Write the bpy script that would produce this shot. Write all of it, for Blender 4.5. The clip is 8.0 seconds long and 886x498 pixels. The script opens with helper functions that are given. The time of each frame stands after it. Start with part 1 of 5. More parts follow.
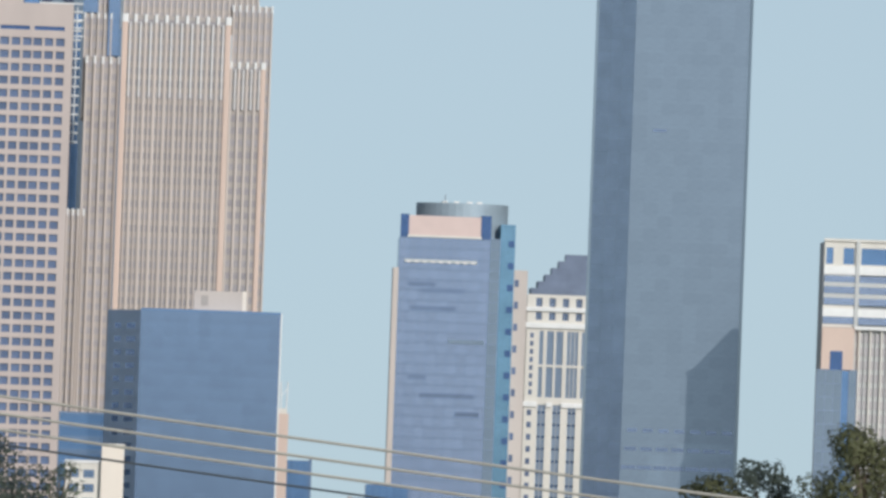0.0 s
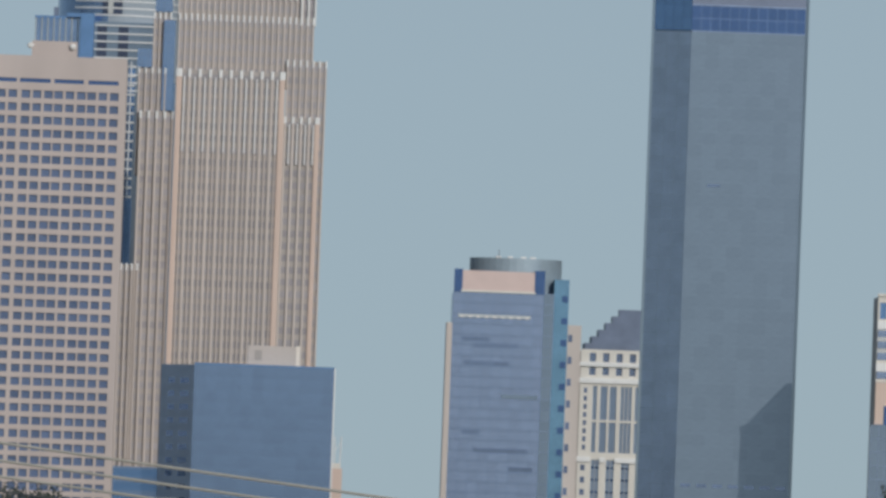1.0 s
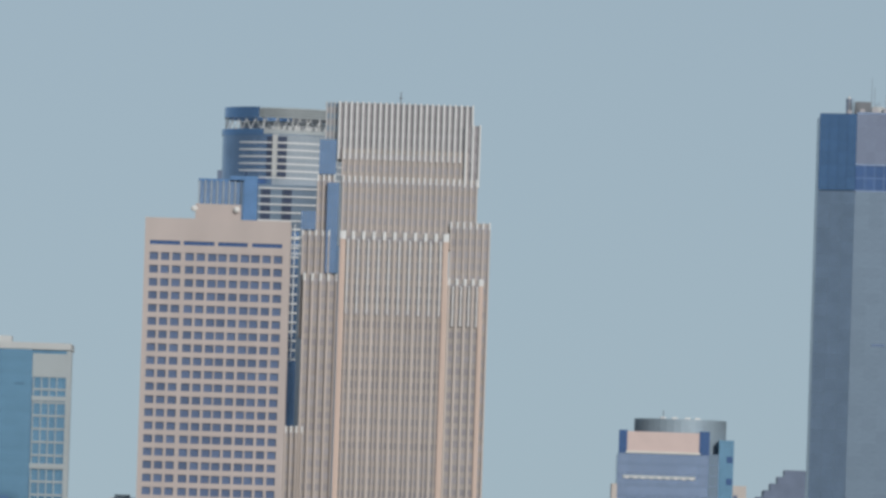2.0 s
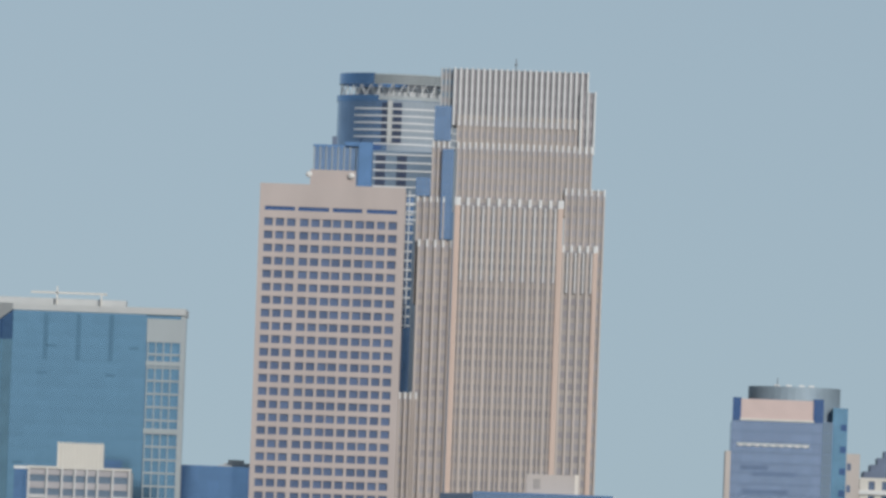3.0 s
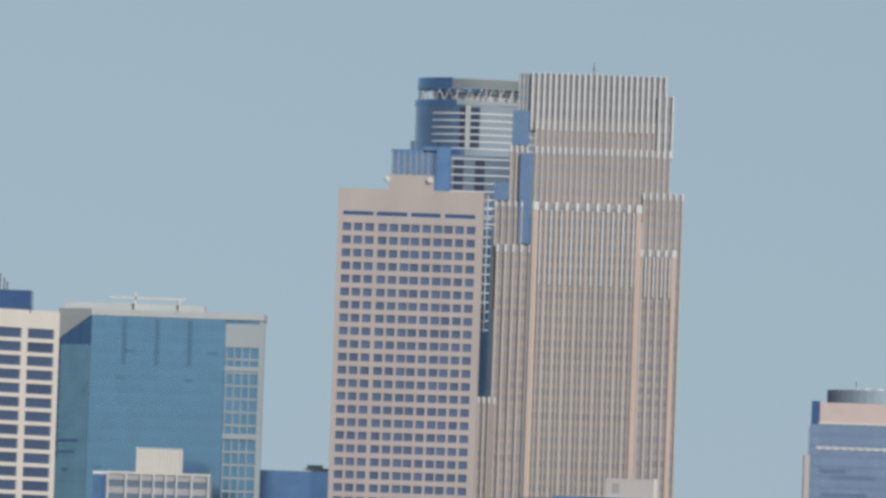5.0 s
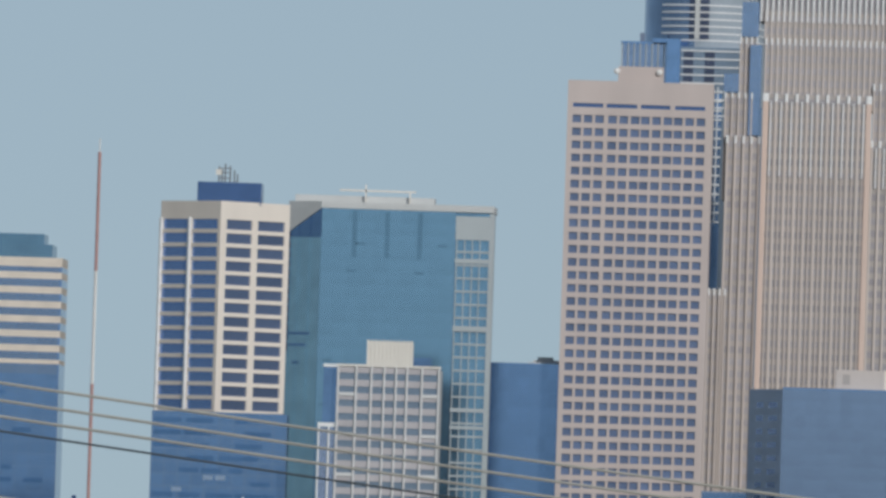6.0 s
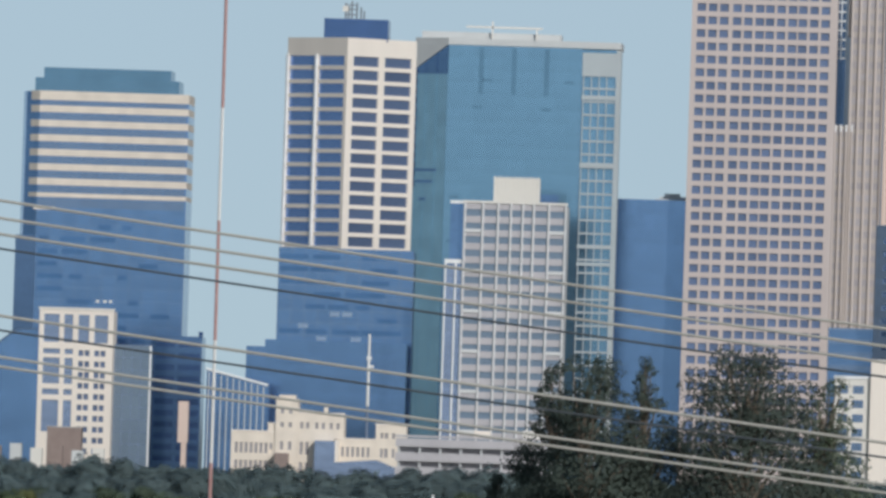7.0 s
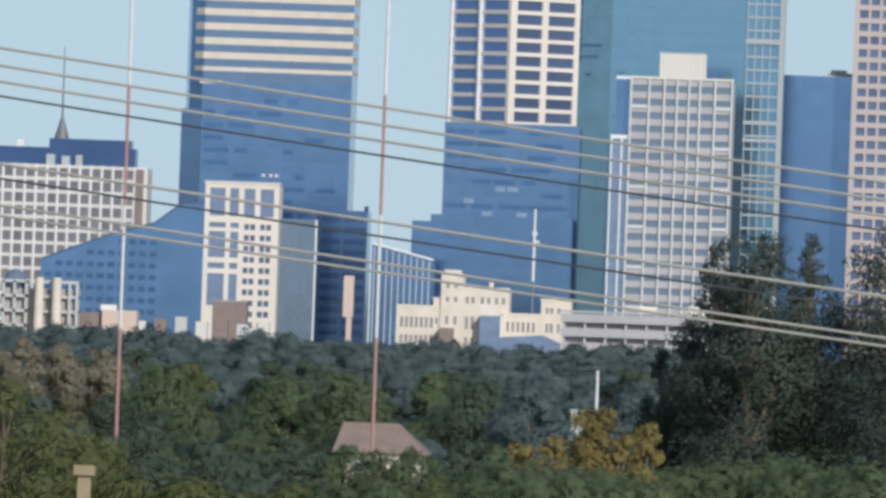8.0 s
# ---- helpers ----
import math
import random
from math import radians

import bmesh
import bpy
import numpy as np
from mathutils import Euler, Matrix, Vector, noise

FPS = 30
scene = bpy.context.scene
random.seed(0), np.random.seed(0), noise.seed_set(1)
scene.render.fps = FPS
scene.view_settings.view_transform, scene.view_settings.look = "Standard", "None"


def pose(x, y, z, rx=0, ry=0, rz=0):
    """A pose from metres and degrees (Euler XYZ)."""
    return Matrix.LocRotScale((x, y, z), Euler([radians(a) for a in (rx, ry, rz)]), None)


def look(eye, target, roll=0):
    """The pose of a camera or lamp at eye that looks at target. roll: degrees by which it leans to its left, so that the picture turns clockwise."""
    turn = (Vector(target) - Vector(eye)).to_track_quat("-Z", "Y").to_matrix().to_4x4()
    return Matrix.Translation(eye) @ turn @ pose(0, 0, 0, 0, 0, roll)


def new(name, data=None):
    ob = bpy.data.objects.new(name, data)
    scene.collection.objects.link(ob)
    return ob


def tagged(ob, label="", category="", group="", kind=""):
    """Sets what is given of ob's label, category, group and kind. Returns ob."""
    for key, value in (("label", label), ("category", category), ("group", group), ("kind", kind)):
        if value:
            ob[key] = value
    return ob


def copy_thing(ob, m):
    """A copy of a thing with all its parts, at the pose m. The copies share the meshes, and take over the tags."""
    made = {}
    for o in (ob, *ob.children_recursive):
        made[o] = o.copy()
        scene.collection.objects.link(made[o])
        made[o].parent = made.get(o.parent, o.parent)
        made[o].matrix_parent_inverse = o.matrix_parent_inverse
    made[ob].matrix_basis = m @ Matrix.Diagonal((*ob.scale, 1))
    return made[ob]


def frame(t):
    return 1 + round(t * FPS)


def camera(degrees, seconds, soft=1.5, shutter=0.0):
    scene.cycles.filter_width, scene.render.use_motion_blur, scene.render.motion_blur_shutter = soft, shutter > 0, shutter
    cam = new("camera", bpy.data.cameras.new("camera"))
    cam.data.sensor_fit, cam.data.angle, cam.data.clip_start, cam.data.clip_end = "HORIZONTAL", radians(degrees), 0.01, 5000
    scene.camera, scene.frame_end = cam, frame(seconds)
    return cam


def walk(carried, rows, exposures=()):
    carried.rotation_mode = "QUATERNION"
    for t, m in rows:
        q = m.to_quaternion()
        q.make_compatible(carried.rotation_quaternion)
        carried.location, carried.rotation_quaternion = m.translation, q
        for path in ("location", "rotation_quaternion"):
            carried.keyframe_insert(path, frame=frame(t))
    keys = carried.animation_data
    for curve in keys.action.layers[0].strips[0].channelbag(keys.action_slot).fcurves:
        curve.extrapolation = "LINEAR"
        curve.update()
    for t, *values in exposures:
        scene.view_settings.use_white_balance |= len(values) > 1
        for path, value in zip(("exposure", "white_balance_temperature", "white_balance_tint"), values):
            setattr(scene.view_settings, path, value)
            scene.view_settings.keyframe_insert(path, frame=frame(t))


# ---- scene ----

# ================= camera: stands on a rise and pans across a far skyline =================
EYE = Vector((0.0, 0.0, 24.0))
cam = camera(3.8, 8.0, soft=3.1)


def aim(yaw, pitch, roll):
    """Pose of the camera from compass turn, tilt and lean in degrees."""
    a, b = radians(yaw), radians(pitch)
    way = Vector((math.sin(a) * math.cos(b), math.cos(a) * math.cos(b), math.sin(b)))
    return look(EYE, EYE + way * 100.0, roll)


PATH = [
    (0.0, 1.1985, 1.1800, 2.11), (0.3, 1.0240, 1.1010, 2.16), (0.5, 1.0003, 1.0490, 2.20), (0.6, 1.0120, 1.0050, 2.19),
    (0.9, 0.9800, 1.1560, 2.17), (1.0, 0.9597, 1.4070, 2.17), (1.5, 0.6138, 1.7815, 2.08), (1.7, 0.4753, 1.9380, 2.04),
    (1.8, 0.3959, 2.0000, 2.00), (2.0, 0.2315, 2.0745, 1.92), (2.2, 0.0055, 2.0745, 2.02), (2.45, -0.1700, 2.0400, 2.08),
    (2.95, -0.2600, 1.9250, 2.15), (3.3, -0.1262, 1.8940, 2.19), (3.5, 0.0004, 1.9045, 2.18), (3.7, 0.0133, 1.9150, 2.10),
    (4.0, -0.1184, 1.9310, 1.96), (4.1, -0.1729, 1.9180, 2.00), (4.2, -0.2280, 1.8170, 2.05), (4.4, -0.3300, 1.7650, 2.06),
    (5.05, -0.6300, 1.9250, 2.03), (5.3, -0.8078, 1.8590, 2.02), (5.4, -0.9068, 1.6740, 1.98), (5.5, -0.9972, 1.6250, 1.94),
    (5.9, -1.3866, 1.4775, 1.97), (6.0, -1.5633, 1.4250, 1.90), (6.2, -1.6824, 1.1440, 1.92), (6.5, -1.7341, 0.8805, 1.93),
    (7.0, -2.0842, 0.7065, 1.87), (7.5, -2.4660, 0.5938, 1.83), (7.9, -2.7465, 0.3950, 2.19), (8.0, -2.7765, 0.1465, 2.12),
]
# the film's exposure and its cool white balance
EXPOSURE = [(t, e, k, 5) for t, e, k in (
    (0.0, 0.06, 6000), (0.5, -0.24, 6000), (1.0, -0.46, 6000), (1.5, -0.44, 6000), (2.0, -0.36, 6000), (3.5, -0.33, 5950),
    (4.2, -0.33, 5950), (5.5, -0.38, 5900), (6.5, -0.40, 5850), (7.0, -0.14, 5850), (7.5, -0.02, 5850), (8.0, 0.08, 5850))]
walk(cam, [(t, aim(a, b, c)) for t, a, b, c in PATH], exposures=EXPOSURE)

# ================= daylight: low sun from behind the camera on its right =================
SUN_AZ, SUN_EL = radians(155), radians(25)
world = bpy.data.worlds.new("world")
scene.world = world
world.use_nodes = True
wn, wl = world.node_tree.nodes, world.node_tree.links
sky = wn.new("ShaderNodeTexSky")
sky.sky_type = "NISHITA"
sky.sun_disc = False
sky.sun_elevation, sky.sun_rotation = SUN_EL, SUN_AZ
sky.altitude, sky.air_density, sky.dust_density, sky.ozone_density = 300, 1.0, 1.4, 3.5
# clear air: the pale band lies lower than the sky model has it
way_in = wn.new("ShaderNodeTexCoord")
lift = wn.new("ShaderNodeVectorMath")
lift.operation = "ADD"
lift.inputs[1].default_value = (0, 0, 0.09)
wl.new(way_in.outputs["Generated"], lift.inputs[0])
wl.new(lift.outputs[0], sky.inputs[0])
pale = wn.new("ShaderNodeHueSaturation")
pale.inputs["Hue"].default_value = 0.484
pale.inputs["Saturation"].default_value = 0.45
wl.new(sky.outputs[0], pale.inputs["Color"])
wl.new(pale.outputs[0], wn["Background"].inputs[0])
wn["Background"].inputs[1].default_value = 0.092
to_sun = Vector((math.sin(SUN_AZ) * math.cos(SUN_EL), math.cos(SUN_AZ) * math.cos(SUN_EL), math.sin(SUN_EL)))
sun = new("sun", bpy.data.lights.new("sun", "SUN"))
sun.data.energy, sun.data.angle, sun.data.color = 2.7, radians(0.5), (1.0, 0.89, 0.78)
sun.matrix_world = look(to_sun * 500, (0, 0, 0))


# ================= materials =================
def mat(name, color, rough=0.7, metal=0.0, vary=0.12, scale=0.5, fine=6.0, bump=0.15, streak=1.0, piece=0.0, spec=0.5,
        through_light=0.0, gaps=0.0):
    """Surface with broad stains, fine grain, relief and, with piece, a shade of its own for each piece."""
    m = bpy.data.materials.new(name)
    m.use_nodes = True
    n, l = m.node_tree.nodes, m.node_tree.links
    b = n["Principled BSDF"]
    b.inputs["Roughness"].default_value = rough
    b.inputs["Metallic"].default_value = metal
    b.inputs["Specular IOR Level"].default_value = spec
    co = n.new("ShaderNodeTexCoord")
    mp = n.new("ShaderNodeMapping")
    mp.inputs["Scale"].default_value = (1, 1, streak)
    l.new(co.outputs["Object"], mp.inputs[0])
    big, small = n.new("ShaderNodeTexNoise"), n.new("ShaderNodeTexNoise")
    big.inputs["Scale"].default_value, big.inputs["Detail"].default_value = scale, 4
    small.inputs["Scale"].default_value, small.inputs["Detail"].default_value = fine, 3
    l.new(mp.outputs[0], big.inputs[0])
    l.new(mp.outputs[0], small.inputs[0])
    add = n.new("ShaderNodeMath")
    add.operation = "MULTIPLY_ADD"
    l.new(small.outputs[0], add.inputs[0])
    add.inputs[1].default_value = 0.5
    l.new(big.outputs[0], add.inputs[2])
    rng = n.new("ShaderNodeMapRange")
    rng.inputs["From Min"].default_value, rng.inputs["From Max"].default_value = 0.45, 1.05
    rng.inputs["To Min"].default_value, rng.inputs["To Max"].default_value = 1 - vary, 1 + vary
    l.new(add.outputs[0], rng.inputs[0])
    val = rng.outputs[0]
    if piece:
        info = n.new("ShaderNodeObjectInfo")
        geo = n.new("ShaderNodeNewGeometry")
        both = n.new("ShaderNodeMath")
        both.operation = "ADD"
        l.new(info.outputs["Random"], both.inputs[0])
        l.new(geo.outputs["Random Per Island"], both.inputs[1])
        pr = n.new("ShaderNodeMapRange")
        pr.inputs["From Max"].default_value = 2.0
        pr.inputs["To Min"].default_value, pr.inputs["To Max"].default_value = 1 - piece, 1 + piece
        l.new(both.outputs[0], pr.inputs[0])
        mul = n.new("ShaderNodeMath")
        mul.operation = "MULTIPLY"
        l.new(val, mul.inputs[0])
        l.new(pr.outputs[0], mul.inputs[1])
        val = mul.outputs[0]
    sc = n.new("ShaderNodeVectorMath")
    sc.operation = "SCALE"
    sc.inputs[0].default_value = color
    l.new(val, sc.inputs["Scale"])
    l.new(sc.outputs[0], b.inputs["Base Color"])
    if bump:
        bp = n.new("ShaderNodeBump")
        bp.inputs["Strength"].default_value, bp.inputs["Distance"].default_value = bump, 0.05
        l.new(small.outputs[0], bp.inputs["Height"])
        l.new(bp.outputs[0], b.inputs["Normal"])
    if through_light:
        tr = n.new("ShaderNodeBsdfTranslucent")
        l.new(sc.outputs[0], tr.inputs[0])
        mx = n.new("ShaderNodeMixShader")
        mx.inputs[0].default_value = through_light
        l.new(b.outputs[0], mx.inputs[1])
        l.new(tr.outputs[0], mx.inputs[2])
        l.new(mx.outputs[0], n["Material Output"].inputs[0])
        if gaps:
            clear, airy = n.new("ShaderNodeBsdfTransparent"), n.new("ShaderNodeMixShader")
            airy.inputs[0].default_value = gaps
            l.new(mx.outputs[0], airy.inputs[1])
            l.new(clear.outputs[0], airy.inputs[2])
            l.new(airy.outputs[0], n["Material Output"].inputs[0])
    return m


def glazing(name, color, rough=0.12, metal=0.85, vary=0.12, piece=0.12, scale=0.15, bump=0.02):
    """Coated facade glass: a tinted mirror of the sky, slightly uneven from pane to pane."""
    return mat(name, color, rough, metal, vary, scale, 1.2, bump, 1.0, piece)


M_PINK_CONC = mat("pink_concrete", (0.55, 0.475, 0.45), 0.8, vary=0.10, scale=0.08, streak=0.3)
M_TAN_STONE = mat("tan_stone", (0.61, 0.545, 0.51), 0.75, vary=0.12, scale=0.1, streak=0.15, piece=0.08)
M_GREY_STONE = mat("grey_stone", (0.42, 0.38, 0.36), 0.7, vary=0.15, scale=0.15, streak=0.2, piece=0.06)
M_PEACH = mat("peach_stone", (0.66, 0.52, 0.45), 0.75, vary=0.08, scale=0.1, streak=0.2)
M_WHITE_METAL = mat("white_metal", (0.84, 0.84, 0.84), 0.35, vary=0.06, scale=0.3, piece=0.05)
M_CREAM = mat("cream_concrete", (0.82, 0.74, 0.66), 0.75, vary=0.07, scale=0.1, streak=0.3)
M_WHITE = mat("white_precast", (0.72, 0.69, 0.64), 0.7, vary=0.08, scale=0.12, streak=0.3)
M_PANEL = mat("grey_panel", (0.55, 0.56, 0.56), 0.6, vary=0.08, scale=0.1, streak=0.3)
M_TAN_BRICK = mat("tan_brick", (0.75, 0.665, 0.57), 0.85, vary=0.12, scale=0.2)
M_BROWN = mat("brown_brick", (0.27, 0.21, 0.19), 0.85, vary=0.15, scale=0.3)
M_DARK_ROOF = mat("dark_roof", (0.17, 0.21, 0.30), 0.7, vary=0.2, scale=0.2)
M_PINK_SIGN = mat("pink_panel", (0.68, 0.54, 0.51), 0.6, vary=0.05, scale=0.2)
M_ALU = mat("aluminium", (0.55, 0.57, 0.58), 0.4, 0.6, vary=0.08)
M_WIRE = mat("wire_alloy", (0.39, 0.375, 0.34), 0.6, 0.2, vary=0.15, fine=20)
M_WIRE_DARK = mat("dark_cable", (0.05, 0.06, 0.07), 0.6, 0.0, vary=0.15)
M_RED = mat("red_mast_paint", (0.48, 0.27, 0.25), 0.5, vary=0.12, fine=3)
M_MAST_WHITE = mat("white_mast_paint", (0.78, 0.76, 0.74), 0.5, vary=0.06, fine=3)
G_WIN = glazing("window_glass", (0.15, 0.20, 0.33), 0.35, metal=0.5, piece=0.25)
G_BLUE = glazing("blue_glass", (0.25, 0.33, 0.48), 0.15, piece=0.08)
G_DEEP = glazing("deep_blue_glass", (0.195, 0.315, 0.53), 0.15, vary=0.18, piece=0.09, scale=0.09)
G_TEAL = glazing("teal_glass", (0.20, 0.335, 0.46), 0.10, piece=0.06)
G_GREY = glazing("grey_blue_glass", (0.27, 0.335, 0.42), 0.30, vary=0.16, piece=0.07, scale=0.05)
G_SLATE = mat("slate_glass", (0.35, 0.42, 0.58), 0.25, 0.85, 0.22, 0.12, 0.9, 0.02, 3.5, 0.09)
G_NAVY = glazing("navy_glass", (0.11, 0.18, 0.36), 0.2, piece=0.12)
G_BRONZE = glazing("bronze_glass", (0.36, 0.34, 0.36), 0.45, metal=0.3, piece=0.15)

G_BROWN = glazing("brown_glass", (0.30, 0.27, 0.30), 0.3, metal=0.6, piece=0.3)
M_STEEL = mat("dull_steel", (0.20, 0.21, 0.23), 0.6, 0.2, vary=0.15)
M_BUFF = mat("buff_stone", (0.34, 0.27, 0.17), 0.85, vary=0.18, scale=0.8, fine=8)
M_GARAGE = mat("grey_deck_concrete", (0.46, 0.44, 0.46), 0.8, vary=0.14, scale=0.1, streak=0.4)
M_SCREEN = mat("blue_grey_screen", (0.42, 0.46, 0.48), 0.6, vary=0.10, scale=0.1, streak=0.4)
M_FRAME = mat("off_white_frame", (0.66, 0.66, 0.66), 0.5, vary=0.08, scale=0.2)
G_PLUM = glazing("grey_violet_glass", (0.28, 0.31, 0.41), 0.3, vary=0.18, piece=0.1, scale=0.06)
G_CROWN = glazing("crown_blue_glass", (0.19, 0.32, 0.44), 0.2, piece=0.08)
G_INK = glazing("dark_window_glass", (0.06, 0.08, 0.14), 0.35, metal=0.3, piece=0.25)
G_MATT = mat("matt_blue_glass", (0.28, 0.36, 0.48), 0.5, 0.6, 0.12, 0.1, 1.0, 0.02, 3.0, 0.1)
G_DRUM = glazing("brushed_drum_metal", (0.35, 0.43, 0.50), 0.6, metal=0.3, piece=0.0)
# teal glass brightened for a face whose reflection comes out dim
G_TEAL_LIFT = glazing("brightened_teal_glass", (0.36, 0.54, 0.66), 0.10, piece=0.06)
G_DIM_TEAL = glazing("dim_teal_glass", (0.15, 0.26, 0.36), 0.10, piece=0.06)
# window glass with a blue sky reflection put into its tint
G_SKY_WIN = glazing("sky_tinted_window_glass", (0.24, 0.36, 0.66), 0.2, metal=0.75, piece=0.1)
# stands in for blue glass where the true reflection would be dark
M_BLUE_SIDE = mat("matt_blue_side_glass", (0.15, 0.25, 0.43), 0.45, 0.3, 0.14, 0.1, 1.0, 0.02, 3.0, 0.1)
# paler grey for the drum's side towards the sun
M_DRUM = mat("sunlit_drum_side_grey", (0.34, 0.39, 0.45), 0.7, 0.0, 0.1, 0.1, 1.0, 0.02)
# matt copy of the slab's glass, lightened in place of its reflection
M_SIDE_GLASS = mat("brightened_side_glass", (0.36, 0.45, 0.60), 0.4, 0.25, 0.12, 0.1, 1.0, 0.02, 3.0, 0.1)
G_DASH = glazing("dim_blue_glass", (0.12, 0.23, 0.43), 0.15, piece=0.15)
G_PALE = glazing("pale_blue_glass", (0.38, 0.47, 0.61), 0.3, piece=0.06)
G_DUSK = glazing("shaded_slate_glass", (0.25, 0.31, 0.45), 0.2, piece=0.2)


# ================= building blocks =================
def thing(name, x, y, label, category, group="", kind="", turn=0.0):
    e = new(name)
    e.empty_display_size = 2
    e.matrix_world = pose(x, y, 0, 0, 0, turn)
    return tagged(e, label, category, group, kind)


def part(name, bm, material, parent, label="", m=None, kind=""):
    me = bpy.data.meshes.new(name)
    bm.to_mesh(me)
    bm.free()
    me.materials.append(material)
    ob = new(name, me)
    ob.parent = parent
    if m is not None:
        ob.matrix_basis = m
    return tagged(ob, label, kind=kind)


def shared(name, me, parent, m, label=""):
    ob = new(name, me)
    ob.parent = parent
    ob.matrix_basis = m
    return tagged(ob, label)


def box(bm, x0, x1, y0, y1, z0, z1):
    v = [bm.verts.new(c) for c in ((x0, y0, z0), (x1, y0, z0), (x1, y1, z0), (x0, y1, z0),
                                   (x0, y0, z1), (x1, y0, z1), (x1, y1, z1), (x0, y1, z1))]
    for f in ((3, 2, 1, 0), (4, 5, 6, 7), (0, 1, 5, 4), (1, 2, 6, 5), (2, 3, 7, 6), (3, 0, 4, 7)):
        bm.faces.new([v[i] for i in f])


def boxes(*rows):
    bm = bmesh.new()
    for r in rows:
        box(bm, *r)
    return bm


def prism(pts, z0, z1):
    """Upright solid on a plan outline, anticlockwise from above."""
    bm = bmesh.new()
    lo = [bm.verts.new((x, y, z0)) for x, y in pts]
    hi = [bm.verts.new((x, y, z1)) for x, y in pts]
    n = len(pts)
    for i in range(n):
        bm.faces.new((lo[i], lo[(i + 1) % n], hi[(i + 1) % n], hi[i]))
    bm.faces.new(hi)
    bm.faces.new(lo[::-1])
    return bm


PANES = {}


def pane_mesh(w, h, material, d=0.12):
    key = (round(w, 2), round(h, 2), round(d, 2), material.name)
    if key not in PANES:
        me = bpy.data.meshes.new("pane")
        bm = boxes((-w / 2, w / 2, 0, d, 0, h))
        bm.to_mesh(me)
        bm.free()
        me.materials.append(material)
        PANES[key] = me
    return PANES[key]


def bands(z_top, pitch, height, count):
    return [(z_top - i * pitch - height, z_top - i * pitch) for i in range(count)]


def facade(th, x0, x1, z0, z1, cols, rows, wall_mat, glass_mat, depth=0.6, m=None, limit=300, wall_label="", y=0.0):
    """A wall with real openings, and a pane in each: the first 300 as pieces, the rest in one mesh."""
    m = m if m is not None else Matrix.Identity(4)
    bm = bmesh.new()

    def quad(a, b, c, d):
        bm.faces.new([bm.verts.new(p) for p in (a, b, c, d)])

    rows = sorted(rows)
    cols = sorted(cols)
    z = z0
    for r0, r1 in rows + [(z1, z1)]:
        if r0 > z:
            quad((x0, y, z), (x1, y, z), (x1, y, r0), (x0, y, r0))
        if r1 > r0:
            x = x0
            for c0, c1 in cols + [(x1, x1)]:
                if c0 > x:
                    quad((x, y, r0), (c0, y, r0), (c0, y, r1), (x, y, r1))
                if c1 > c0:
                    e = y + depth
                    quad((c0, y, r0), (c0, e, r0), (c0, e, r1), (c0, y, r1))
                    quad((c1, e, r0), (c1, y, r0), (c1, y, r1), (c1, e, r1))
                    quad((c0, y, r0), (c1, y, r0), (c1, e, r0), (c0, e, r0))
                    quad((c0, e, r1), (c1, e, r1), (c1, y, r1), (c0, y, r1))
                x = c1
        z = r1
    part("wall", bm, wall_mat, th, wall_label, m)
    rest, count = bmesh.new(), 0
    for r0, r1 in rows[::-1]:
        for c0, c1 in cols:
            if count < limit:
                shared("window", pane_mesh(c1 - c0, r1 - r0, glass_mat), th,
                       m @ Matrix.Translation(((c0 + c1) / 2, y + depth - 0.02, r0)))
            else:
                box(rest, c0, c1, y + depth - 0.02, y + depth + 0.1, r0, r1)
            count += 1
    if count > limit:
        part("window_rest", rest, glass_mat, th, "", m, "stuff")
    else:
        rest.free()


def curtain(th, x0, x1, z0, z1, nx, nz, glass_mat, bar_mat, m=None, bar=0.15, proud=0.12, y=0.0, limit=300, gap=0.04):
    """Curtain wall: panes in a grid with thin proud bars between them."""
    m = m if m is not None else Matrix.Identity(4)
    dx, dz = (x1 - x0) / nx, (z1 - z0) / nz
    me = pane_mesh(dx - gap, dz - gap, glass_mat)
    rest, count = bmesh.new(), 0
    for k in range(nz - 1, -1, -1):
        for i in range(nx):
            if count < limit:
                shared("pane", me, th, m @ Matrix.Translation((x0 + (i + 0.5) * dx, y, z0 + k * dz)))
            else:
                box(rest, x0 + i * dx + gap / 2, x0 + (i + 1) * dx - gap / 2, y, y + 0.12, z0 + k * dz, z0 + (k + 1) * dz - gap)
            count += 1
    if count > limit:
        part("pane_rest", rest, glass_mat, th, "", m, "stuff")
    else:
        rest.free()
    bm = bmesh.new()
    for i in range(nx + 1):
        x = x0 + i * dx
        box(bm, x - bar / 2, x + bar / 2, y - proud, y + 0.1, z0, z1)
    for k in range(nz + 1):
        z = z0 + k * dz
        box(bm, x0, x1, y - proud * 0.6, y + 0.09, z - bar / 2, z + bar / 2)
    part("glazing_grid", bm, bar_mat, th, "", m, "stuff")


